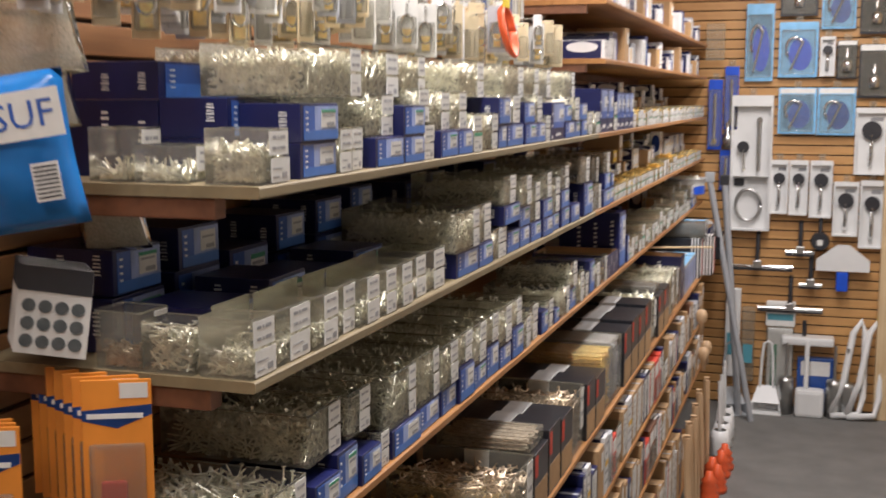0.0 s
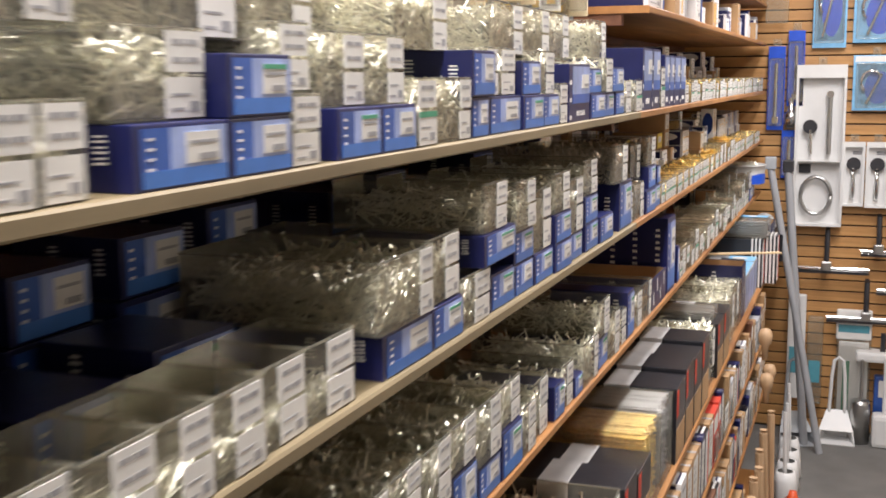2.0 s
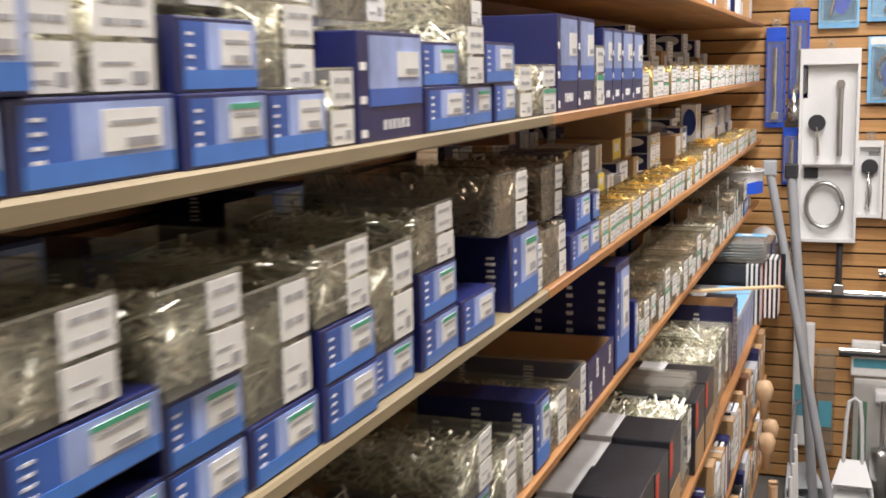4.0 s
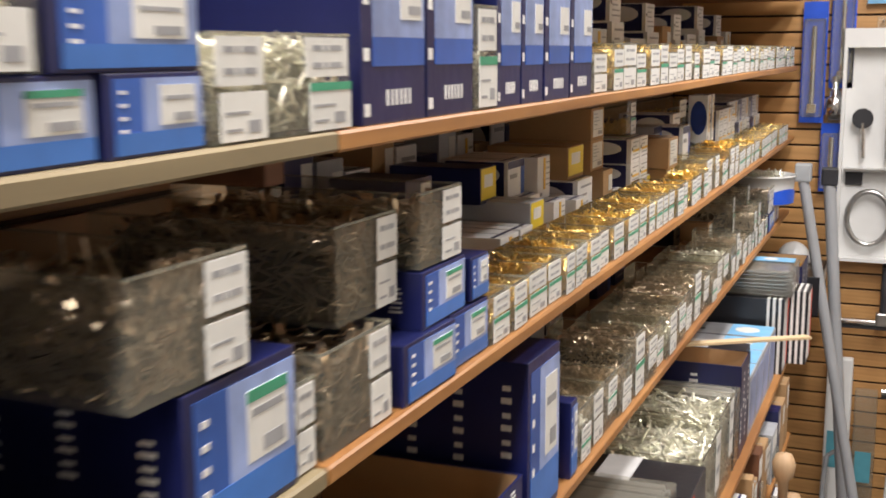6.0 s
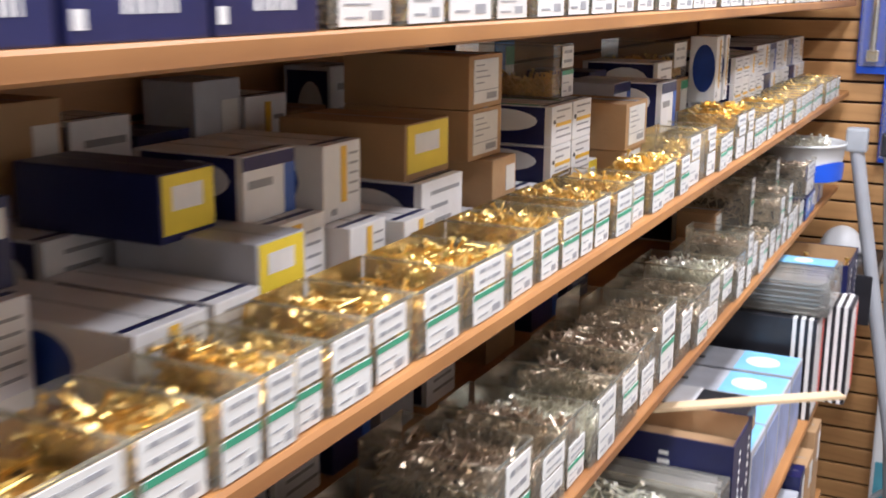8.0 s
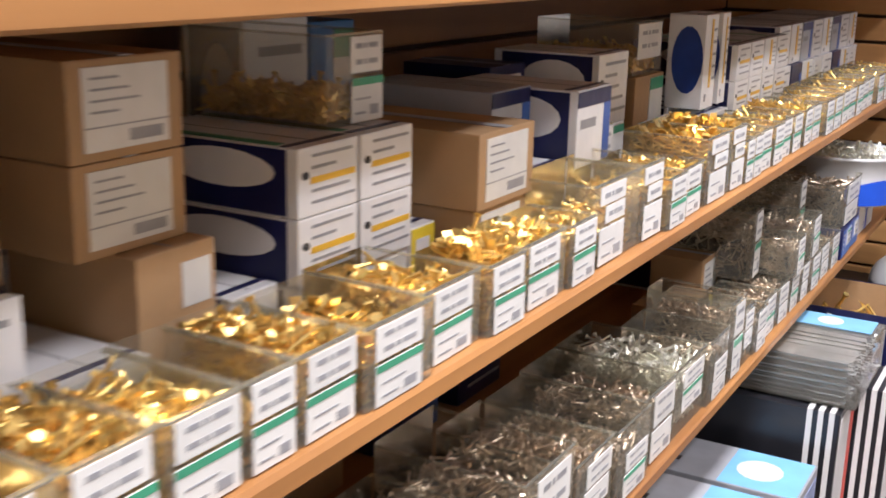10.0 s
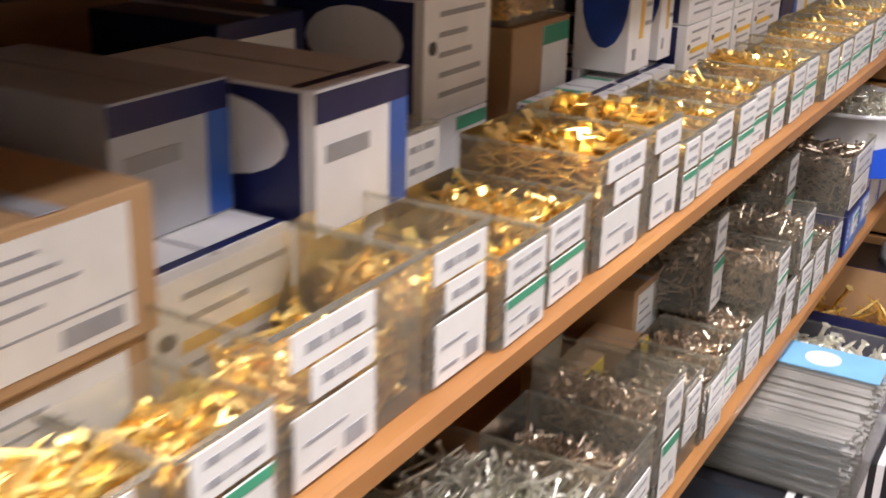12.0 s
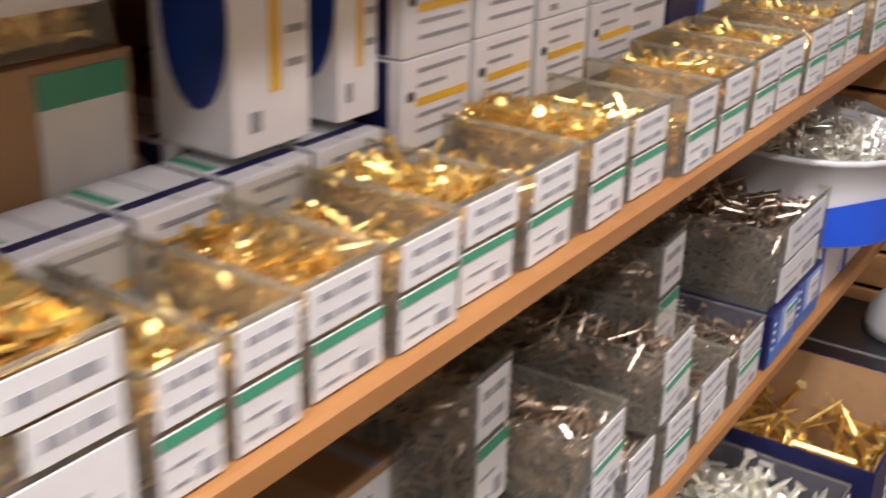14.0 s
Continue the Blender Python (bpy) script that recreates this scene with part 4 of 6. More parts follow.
# ---- third shelf ----
clear_bin(1.14, S3, 0.14, 0.075, d=0.22, fill=0.85, metal="zinc", kind="nail", length=0.05, style="two", lab=(0.75, 0.97), count=320)
clear_bin(1.30, S3 + 0.072, 0.11, 0.070, x=-0.62, d=0.22, fill=0.7, metal="zinc", kind="nail", length=0.06, style="two", lab=(0.6, 0.97), count=240)
blue_carton(1.290, S3, 0.080, 0.052)
blue_carton(1.372, S3, 0.075, 0.070)
blue_carton(1.449, S3, 0.078, 0.046)
clear_bin(1.529, S3, 0.040, 0.055, fill=0.5, metal="zinc", style="two")
clear_bin(1.43, S3 + 0.072, 0.085, 0.065, x=-0.62, fill=0.7, metal="zinc", style="two", lab=(0.5, 0.97))
blue_carton(1.575, S3, 0.130, 0.045)
blue_carton(1.707, S3, 0.110, 0.045)
clear_bin(1.575, S3 + 0.046, 0.120, 0.085, d=0.22, fill=0.7, metal="zinc", kind="nail", length=0.06, style="two", lab=(0.7, 0.97), count=260)
clear_bin(1.707, S3 + 0.046, 0.110, 0.085, d=0.22, fill=0.7, metal="zinc", kind="nail", length=0.06, style="two", lab=(0.7, 0.97), count=260)
for n in range(6):
    y = 1.822 + n * 0.092
    blue_carton(y, S3, 0.090, 0.046 + 0.02 * (n % 2))
    clear_bin(y, S3 + 0.048 + 0.02 * (n % 2), 0.088, 0.078 - 0.02 * (n % 2), d=0.22, fill=0.7, metal="zinc", kind="nail" if n % 2 else "screw", length=0.04, style="two", lab=(0.5, 0.97), count=220)
clear_bin(2.380, S3, 0.070, 0.070, fill=0.7, metal="zinc", style="two", lab=(0.4, 0.96))
clear_bin(2.452, S3, 0.080, 0.085, fill=0.7, metal="zinc", style="two", lab=(0.4, 0.96))
blue_carton(2.555, S3, 0.060, 0.055)
clear_bin(2.618, S3, 0.066, 0.070, fill=0.7, metal="zinc", style="two", lab=(0.4, 0.96))
blue_carton(2.690, S3, 0.055, 0.035)
clear_bin(2.750, S3, 0.115, 0.075, fill=0.75, metal="zinc", kind="nail", length=0.05, style="two", lab=(0.72, 0.97), count=240)
blue_carton(2.872, S3, 0.090, 0.058)
clear_bin(2.872, S3 + 0.059, 0.088, 0.066, fill=0.7, metal="zinc", style="two", lab=(0.5, 0.97))
clear_bin(2.966, S3, 0.080, 0.085, fill=0.7, metal="zinc", style="two", lab=(0.5, 0.97))
clear_bin(3.050, S3, 0.080, 0.070, fill=0.7, metal="zinc", style="two", lab=(0.5, 0.97))
blue_carton(3.140, S3, 0.070, 0.095)
clear_bin(3.214, S3, 0.090, 0.075, fill=0.75, metal="zinc", style="two", lab=(0.5, 0.97))
clear_bin(3.310, S3, 0.110, 0.080, fill=0.5, metal="dull", style="two", lab=(0.7, 0.97))


def open_carton(y, z, w, h, d, x, label, outer=NAVY):
    """A topless cardboard tray, printed outside and brown inside."""
    ob = thing("open_carton", pose(x, y, z), label, "carton")
    t = 0.0025
    shell = bmesh.new()
    add_box(shell, -t, 0, 0, w, 0, h)
    add_box(shell, -d, -d + t, 0, w, 0, h)
    add_box(shell, -d + t, -t, 0, t, 0, h)
    add_box(shell, -d + t, -t, w - t, w, 0, h)
    part("carton", shell, outer, ob)
    lining = bmesh.new()
    add_box(lining, -t - 0.0008, -t, t, w - t, 0.002, h - 0.001)
    add_box(lining, -d + t, -d + t + 0.0008, t, w - t, 0.002, h - 0.001)
    add_box(lining, -d + 2 * t, -2 * t, t, t + 0.0008, 0.002, h - 0.001)
    add_box(lining, -d + 2 * t, -2 * t, w - t - 0.0008, w - t, 0.002, h - 0.001)
    add_box(lining, -d + t, -t, t, w - t, 0, 0.002)
    part("lining", lining, CARD, ob, "bare brown cardboard inside")
    for k in range(4):
        mark = bmesh.new()
        strokes(mark, -d + d * (0.12 + 0.23 * k), 0, h * (0.15 if k % 2 else 0.5), d * 0.07, h * 0.4, "y")
        part("printed_mark", mark, WHITE, ob, "small white printed mark")
        mark = bmesh.new()
        strokes(mark, 0, w * (0.08 + 0.24 * k), h * (0.5 if k % 2 else 0.15), w * 0.08, h * 0.4, "x")
        part("printed_mark", mark, WHITE, ob, "small white printed mark")
    return ob


open_carton(3.430, S3, 0.190, 0.072, 0.24, -0.606, "open navy cardboard tray, brown inside, on shelf")
blue_carton(3.640, S3, 0.110, 0.185, d=0.20)
blue_carton(3.800, S3, 0.030, 0.095, d=0.18)
SILVER = (3.840, 3.905, 3.975, 4.050, 4.130, 4.212, 4.296, 4.373, 4.459, 4.546, 4.630, 4.723, 4.805, 4.886, 4.973, 5.072, 5.150, 5.205, 5.260)
for n, (a, b) in enumerate(zip(SILVER, SILVER[1:])):
    tall = n % 6 == 4
    clear_bin(a, S3, b - a, 0.072 if not tall else 0.095, d=0.10 if 5.0 < a < 5.3 else 0.13, fill=(0.62, 0.75, 0.5, 0.68, 0.85)[n % 5], metal="dull" if n % 7 else "zinc", length=(0.03, 0.024, 0.036)[n % 3], style=("green", "two")[n % 2], lab=(0.22, 0.88), lab_z=((0.04, 0.62), (0.04, 0.95), (0.3, 0.9))[n % 3], count=260, group="zinc screw bins")
for n, y in enumerate((3.88, 3.96, 4.05, 4.14, 4.24, 4.34, 4.45)):
    printed_carton(y, S3, 0.078, 0.075 + 0.02 * (n % 3), 0.12, -0.83, ("white", "navy", "grey")[n % 3], ("bars", "bluetop", "plain")[n % 3])
    if n % 2:
        printed_carton(y, S3 + 0.075 + 0.02 * (n % 3), 0.07, 0.05, 0.11, -0.835, "grey", "plain", stacked=True)
printed_carton(4.62, S3, 0.10, 0.10, 0.12, -0.83, "card", "plain")
LOWROW = (5.262, 5.322, 5.384, 5.448, 5.508, 5.566, 5.628, 5.704, 5.778)
for n, (a, b) in enumerate(zip(LOWROW, LOWROW[1:])):
    clear_bin(a, S3, b - a, 0.052, d=0.075 if a < 5.4 else 0.17, fill=(0.6, 0.8, 0.7)[n % 3], metal="dull", length=0.026, style=("two", "green")[n % 2], lab=(0.2, 0.9), count=160, group="zinc screw bins")
for y, w, h, x, d, base in ((5.445, 0.060, 0.050, -0.606, 0.14, 0.053), (5.550, 0.070, 0.058, -0.606, 0.15, 0.053), (5.395, 0.052, 0.092, -0.648, 0.12, 0.053), (5.628, 0.060, 0.094, -0.643, 0.12, 0.053)):
    clear_bin(y, S3 + base, w, h, d=d, x=x, fill=0.72, metal="dull", length=0.024, style="green", lab=(0.2, 0.92), count=200, group="zinc screw bins", turn=2)
for y, w in ((5.782, 0.075), (5.858, 0.072)):
    blue_carton(y, S3, w, 0.050, d=0.16)
clear_bin(5.784, S3 + 0.0505, 0.145, 0.068, d=0.16, fill=0.85, metal="dull", length=0.026, style="two", lab=(0.15, 0.85), count=360, group="zinc screw bins")
printed_carton(5.295, S3, 0.053, 0.048, 0.05, -0.684, "card", "yellow")
printed_carton(5.345, S3, 0.075, 0.085, 0.07, -0.700, "card", "sheet")
printed_carton(5.225, S3, 0.060, 0.050, 0.05, -0.700, "card", "yellow")
printed_carton(5.45, S3, 0.060, 0.13, 0.07, -0.80, "white", "amber")
printed_carton(5.52, S3, 0.070, 0.13, 0.07, -0.80, "navy", "sheet")
printed_carton(4.78, S3, 0.11, 0.07, 0.11, -0.83, "navy", "bluetop")
printed_carton(4.93, S3, 0.10, 0.08, 0.11, -0.83, "navy", "bars")


def screw_tub(x, y, z, r, h, label):
    """A round tub: white wall, blue waved band, rolled rim, screws inside."""
    ob = thing("screw_tub", pose(x, y, z), label, "tub")
    part("wall", lathe(((r * 0.93, 0), (r * 0.97, h * 0.5), (r, h), (r * 1.03, h), (r * 1.03, h * 0.93), (r * 0.99, h * 0.93))), WHITE_PLASTIC, ob, smooth=True)
    n, bm = 36, bmesh.new()
    low = [bm.verts.new((r * 0.985 * math.cos(2 * math.pi * k / n), r * 0.985 * math.sin(2 * math.pi * k / n), h * 0.04)) for k in range(n)]
    top = [bm.verts.new((r * 0.998 * math.cos(2 * math.pi * k / n), r * 0.998 * math.sin(2 * math.pi * k / n), h * (0.40 + 0.16 * math.sin(4 * math.pi * k / n + 2.6)))) for k in range(n)]
    for k in range(n):
        bm.faces.new((low[k], low[(k + 1) % n], top[(k + 1) % n], top[k]))
    part("band", bm, PRODUCT_BLUE, ob, "blue waved printed band", True)
    s = r * 1.3
    put("loose_fill", heap_mesh(s, s, h * 0.98, "screw", 0.04, 0.0016, 260, ZINC, 7), ob, pose(s / 2, -s / 2, 0.001))["kind"] = "stuff"
    return ob


for k, y in enumerate((5.934, 6.022)):
    ob = thing("carton", pose(-0.612, y, S3), "white and blue striped cardboard box under a tub", "carton")
    part("carton", box(-0.17, 0, 0, 0.086, 0, 0.056, 0.0012), OFFWHITE, ob)
    part("band", box(0, 0.0006, 0.010, 0.022, 0.0, 0.056), PRODUCT_BLUE, ob, "blue band")
    for z0, z1 in ((0.004, 0.016), (0.034, 0.046)):
        part("side_band", box(-0.17, 0, -0.0006, 0, z0, z1), PRODUCT_BLUE, ob, "blue band")
screw_tub(-0.660, 6.015, S3 + 0.057, 0.100, 0.085, "round white and blue tub full of zinc screws")
screw_tub(-0.715, 6.215, S3, 0.082, 0.11, "round white and blue tub full of zinc screws")



# ---- packs below: fourth shelf ----
def long_pack(y, z, w, h, d, x, label, metal=STEEL):
    """A clear pack of long screws lying side by side."""
    ob = thing("screw_pack", pose(x, y, z), label, "screw pack")
    part("film", box(-d, 0, 0, w, 0, h, 0.004), FILM, ob, "clear plastic film")
    bm = bmesh.new()
    rng = random.Random(int(y * 1000))
    n = max(8, int(w / 0.006))
    for row in range(max(3, int(h / 0.009))):
        for k in range(n):
            yy = 0.006 + (w - 0.012) * k / (n - 1) + rng.uniform(-0.002, 0.002)
            zz = 0.005 + (h - 0.011) * row / max(2, int(h / 0.009) - 1) + rng.uniform(-0.001, 0.001)
            a, b = (-d + 0.008 + rng.uniform(0, 0.012), yy + rng.uniform(-0.004, 0.004), zz), (-0.008 - rng.uniform(0, 0.01), yy, zz)
            add_rod(bm, a, b, 0.0022, 0.0022, 5)
    part("screws", bm, metal, ob, "long bright screws lying parallel")["kind"] = "stuff"
    return ob


def ribbed_black_box(y, z, w, h, d, x):
    """A black box whose aisle end shows white upright ribs."""
    ob = thing("black_carton", pose(x, y, z), "glossy black cardboard box with white ribbed end", "carton")
    part("carton", box(-d, 0, 0, w, 0, h, 0.0015), BLACK, ob)
    for k in range(3):
        a = -0.042 + 0.014 * k
        part("rib", box(a, a + 0.007, -0.0012, w + 0.0005, 0.001, h + 0.0012), WHITE, ob, "white card band")
    part("end_print", box(0, 0.0008, w * 0.06, w * 0.94, h * 0.05, h * 0.95), OFFWHITE, ob, "white printed end")
    part("red_strip", box(0.0008, 0.0012, w * 0.7, w * 0.94, h * 0.05, h * 0.95), RED, ob, "red print")
    pat = bmesh.new()
    for k in range(6):
        add_box(pat, -d * 0.86 + k * d * 0.12, -d * 0.86 + k * d * 0.12 + 0.002, w * 0.2, w * 0.8, h, h + 0.0004)
    part("print", pat, GREYINK, ob)
    return ob


def banded_black_box(y, z, w, h, d, x):
    ob = thing("black_carton", pose(x, y, z), "black cardboard box wrapped in film with a pale paper band", "carton")
    part("carton", box(-d, 0, 0, w, 0, h, 0.0015), BLACK, ob)
    part("front_print", box(0, 0.0007, w * 0.05, w * 0.95, h * 0.04, h * 0.45), CARD, ob, "brown printed end")
    part("red_strip", box(0, 0.0007, w * 0.05, w * 0.25, h * 0.61, h * 0.95), RED, ob, "red print")
    part("band", box(-d * 0.62, -d * 0.40, -0.001, w + 0.001, -0.0 + 0.001, h + 0.001), OFFWHITE, ob, "pale paper band")
    return ob


long_pack(1.18, S4, 0.14, 0.12, 0.24, -0.525, "clear pack of long dull zinc screws on shelf", BRONZE)
banded_black_box(1.33, S4, 0.10, 0.11, 0.22, -0.525)
clear_bin(1.44, S4, 0.20, 0.12, d=0.26, x=-0.525, fill=0.75, metal="brass", length=0.05, r=0.002, style="small", lab=(0.7, 0.95), count=300)
banded_black_box(1.65, S4, 0.10, 0.10, 0.22, -0.525)
clear_bin(1.76, S4, 0.20, 0.115, d=0.27, x=-0.525, fill=0.75, metal="brass", length=0.05, r=0.002, style="small", lab=(0.7, 0.95), count=300)
clear_bin(1.97, S4, 0.17, 0.135, d=0.25, x=-0.525, fill=0.8, metal="dull", length=0.05, r=0.002, style="small", lab=(0.7, 0.95), count=300)
banded_black_box(2.15, S4, 0.12, 0.13, 0.24, -0.52)
long_pack(2.15, S4 + 0.1325, 0.12, 0.03, 0.20, -0.53, "clear pack of long zinc screws lying on a box", BRONZE)
banded_black_box(2.28, S4, 0.11, 0.145, 0.24, -0.52)
banded_black_box(2.40, S4, 0.12, 0.135, 0.24, -0.52)
clear_bin(2.53, S4, 0.15, 0.15, d=0.24, x=-0.52, fill=0.85, metal="dull", length=0.05, r=0.002, style="small", lab=(0.7, 0.95), count=300)
banded_black_box(2.69, S4, 0.11, 0.145, 0.24, -0.52)
banded_black_box(2.81, S4, 0.13, 0.13, 0.24, -0.52)
long_pack(2.95, S4, 0.14, 0.16, 0.22, -0.525, "clear pack of long brass screws on shelf", BRASS)
long_pack(3.10, S4, 0.14, 0.165, 0.22, -0.525, "clear pack of long zinc screws on shelf")
for n, y in enumerate((3.25, 3.39, 3.53, 3.67)):
    banded_black_box(y, S4, 0.13, 0.165 + 0.008 * (n % 2), 0.25, -0.52)
clear_bin(3.82, S4, 0.16, 0.15, d=0.24, x=-0.525, fill=1.05, metal="zinc", length=0.06, r=0.002, style="small", lab=(0.7, 0.95), count=300)
banded_black_box(3.99, S4, 0.14, 0.15, 0.24, -0.52)
long_pack(4.00, S4 + 0.1525, 0.12, 0.028, 0.20, -0.535, "clear pack of long zinc screws lying on a box")
banded_black_box(4.14, S4, 0.14, 0.15, 0.25, -0.52)
clear_bin(4.29, S4, 0.19, 0.155, d=0.24, x=-0.525, fill=0.95, metal="zinc", length=0.07, r=0.0022, style="small", lab=(0.7, 0.95), count=320, order=0.5)
clear_bin(4.49, S4, 0.17, 0.160, d=0.26, x=-0.530, fill=0.95, metal="zinc", length=0.07, r=0.0022, style="small", lab=(0.7, 0.95), count=320, order=0.5)
long_pack(4.67, S4, 0.07, 0.15, 0.24, -0.53, "clear pack of long zinc screws on shelf")
open_carton(4.745, S4, 0.125, 0.188, 0.24, -0.530, "tall navy cardboard box of packs, white print")
put("lid", mesh_of("lid", box(-0.232, -0.008, 0.008, 0.117, 0.150, 0.152), CARD), thing("carton_insert", pose(-0.530, 4.745, S4), "brown cardboard sheet lying inside a navy box", "cardboard"))


def sky_box(y, w, h, d=0.24, x=-0.53):
    """A grey carton with a sky-blue printed top and a round mark."""
    ob = thing("grey_carton", pose(x, y, S4), "grey cardboard screw box with sky-blue printed top", "carton")
    part("carton", box(-d, 0, 0, w, 0, h, 0.0012), GREYBOX, ob)
    top = part("top_print", box(-d * 0.42, -0.003, 0.002, w - 0.002, h, h + 0.0006), SKY, ob, "sky-blue printed top")
    part("round_mark", rod((-d * 0.25, w * 0.5, h + 0.0006), (-d * 0.25, w * 0.5, h + 0.001), w * 0.26, None, 16), WHITE, top, "white round mark")
    part("text_bar", box(-d * 0.9, -d * 0.66, w * 0.3, w * 0.42, h, h + 0.0005), INK, ob, "dark bar of print")
    part("front_print", box(0, 0.0007, w * 0.06, w * 0.94, h * 0.1, h * 0.9), PRINT_PALE, ob, "pale blue printed end")
    return ob


for y in (4.885, 5.00, 5.115, 5.24):
    sky_box(y, 0.112, 0.128)
banded_black_box(4.885, S4 + 0.130, 0.10, 0.045, 0.20, -0.545)
for y, x in ((5.385, -0.515), (5.500, -0.468)):
    ribbed_black_box(y, S4, 0.108, 0.190, 0.26, x)
long = long_pack(5.400, S4 + 0.1925, 0.19, 0.066, 0.22, -0.500, "clear pack of long zinc screws lying on black boxes")
header = part("header", box(-0.205, -0.010, 0.128, 0.186, 0.0665, 0.0675), SKY, long, "sky-blue printed header")
part("round_mark", rod((-0.07, 0.157, 0.0675), (-0.07, 0.157, 0.0680), 0.018, None, 16), WHITE, header, "white round mark")
part("print", box(-0.19, -0.13, 0.150, 0.158, 0.0675, 0.0680), INK, header)
sky_box(5.615, 0.11, 0.185, 0.24, -0.52)
clear_bin(5.735, S4, 0.105, 0.180, d=0.22, x=-0.53, fill=0.92, metal="zinc", length=0.06, r=0.003, style="small", lab=(0.7, 0.95), count=200)
open_carton(5.850, S4, 0.20, 0.190, 0.24, -0.515, "open navy cardboard box, brown inside, holding long screws")
put("loose_fill", heap_mesh(0.18, 0.22, 0.14, "screw", 0.09, 0.003, 90, BRASS, 11), thing("screw_heap", pose(-0.525, 5.86, S4 + 0.003), "loose long brass screws lying in an open box", "screws"), None)["kind"] = "stuff"
printed_carton(6.070, S4, 0.31, 0.12, 0.28, -0.48, "black", "plain")
dome = thing("white_dome", pose(-0.580, 6.318, S4 + 0.1208), "white plastic dome cap resting on a black box", "cap")
part("cap", lathe([(0.055 * math.cos(a), 0.065 * math.sin(a)) for a in [k * math.pi / 2 / 8 for k in range(8)] + [1.56]]), WHITE_PLASTIC, dome, smooth=True)

stick = thing("wooden_strip", look((-0.70, 4.68, 1.0846), (-0.425, 4.96, 1.062)), "thin bare wooden strip resting on boxes, sticking out", "wood strip")
part("strip", box(-0.011, 0.011, -0.003, 0.003, -0.393, 0.0, 0.001), POST, stick)


# ---- lower shelves of boxed hardware ----
def blister(y, z, w, h, d, x, card, label):
    """A hang-pack: coloured card, clear blister, a strip of print."""
    ob = thing("blister_pack", pose(x, y, z), label, "blister pack")
    part("card", box(-d, 0, 0, w, 0, h, 0.001), card, ob)
    part("print", box(0, 0.0006, w * 0.1, w * 0.9, h * 0.62, h * 0.9), WHITE if card is not WHITE else PRINT_BLUE, ob)
    part("bubble", box(0, 0.006, w * 0.15, w * 0.85, h * 0.1, h * 0.55, 0.002), FILM, ob, "clear bubble")
    return ob


rng = random.Random(5)
for level, x, top, y_end in ((S5, -0.505, 0.165, 5.45), (S6, -0.495, 0.165, 5.38), (0.10, -0.485, 0.30, 4.6)):
    y = 1.14
    while y < y_end:
        w = rng.choice((0.035, 0.05, 0.06, 0.08, 0.10))
        h = top * rng.uniform(0.7, 1.0)
        kind = rng.random()
        if kind < 0.14:
            printed_carton(y, level, w, h, 0.2, x, "white", rng.choice(("bars", "oval", "amber")))
        elif kind < 0.56:
            printed_carton(y, level, w, h, 0.2, x, "card", rng.choice(("plain", "sheet")))
        elif kind < 0.60:
            ribbed_black_box(y, level, w, h, 0.2, x)
        elif kind < 0.75:
            printed_carton(y, level, w, h, 0.2, x, "navy", rng.choice(("plain", "sheet")))
        elif kind < 0.88:
            blister(y, level, w, h, 0.16, x, rng.choice((GREYBOX, BRACKET_WOOD, RED, BRACKET_WOOD, GREYBOX)), "upright hang-pack with clear bubble, standing on shelf")
        else:
            clear_bin(y, level, w, h * 0.8, d=0.2, x=x, fill=0.7, metal="zinc", style="small", count=90)
        y += w + rng.uniform(0.002, 0.012)

# small wooden fittings jutting from a low shelf
for n, (y, z) in enumerate(((5.06, 0.70), (5.20, 0.60), (5.34, 0.64))):
    ob = thing("wooden_fitting", pose(-0.47, y, S5 if n == 0 else S6), "short turned pale wooden knob on a stand", "wood fitting")
    part("knob", lathe(((0.010, 0), (0.012, 0.05), (0.022, 0.06), (0.026, 0.09), (0.018, 0.11), (0.002, 0.115)), 14), DOWEL, ob, smooth=True)


# ---- on the floor along the shelf: dowels, orange buffers, white pots ----
def dowel(x, y, h, lean, r=0.014):
    ob = thing("broomstick", pose(x, y, 0), "pale bare wooden broom handle offcut leaning upright on the floor", "handle", "wooden handles")
    part("shaft", tube_along(((0, 0, 0.002), (-lean, 0, h * 0.97), (-lean, 0, h)), r, 10), DOWEL, ob, smooth=False)
    return ob


for x, y, h, lean in ((-0.42, 4.28, 0.42, 0.02), (-0.425, 4.40, 0.44, 0.02), (-0.43, 4.53, 0.43, 0.01), (-0.43, 4.68, 0.44, 0.02), (-0.43, 4.84, 0.46, 0.02), (-0.44, 5.00, 0.40, 0.02), (-0.435, 5.13, 0.445, 0.01)):
    dowel(x, y, h, lean)
for n, (x, y, z) in enumerate(((-0.40, 4.88, 0.0), (-0.40, 4.98, 0.0), (-0.40, 5.09, 0.0), (-0.395, 4.78, 0.0), (-0.395, 5.20, 0.0))):
    ob = thing("orange_plunger", pose(x + 0.035 - 0.03 * (n % 2), y, z), "orange-red ribbed rubber plunger cup standing on the floor", "plunger", "orange plungers")
    part("cup", lathe(((0.040, 0), (0.045, 0.02), (0.034, 0.035), (0.042, 0.05), (0.030, 0.068), (0.036, 0.08), (0.018, 0.10), (0.014, 0.12), (0.001, 0.122)), 18), ORANGE_RED, ob, smooth=True)
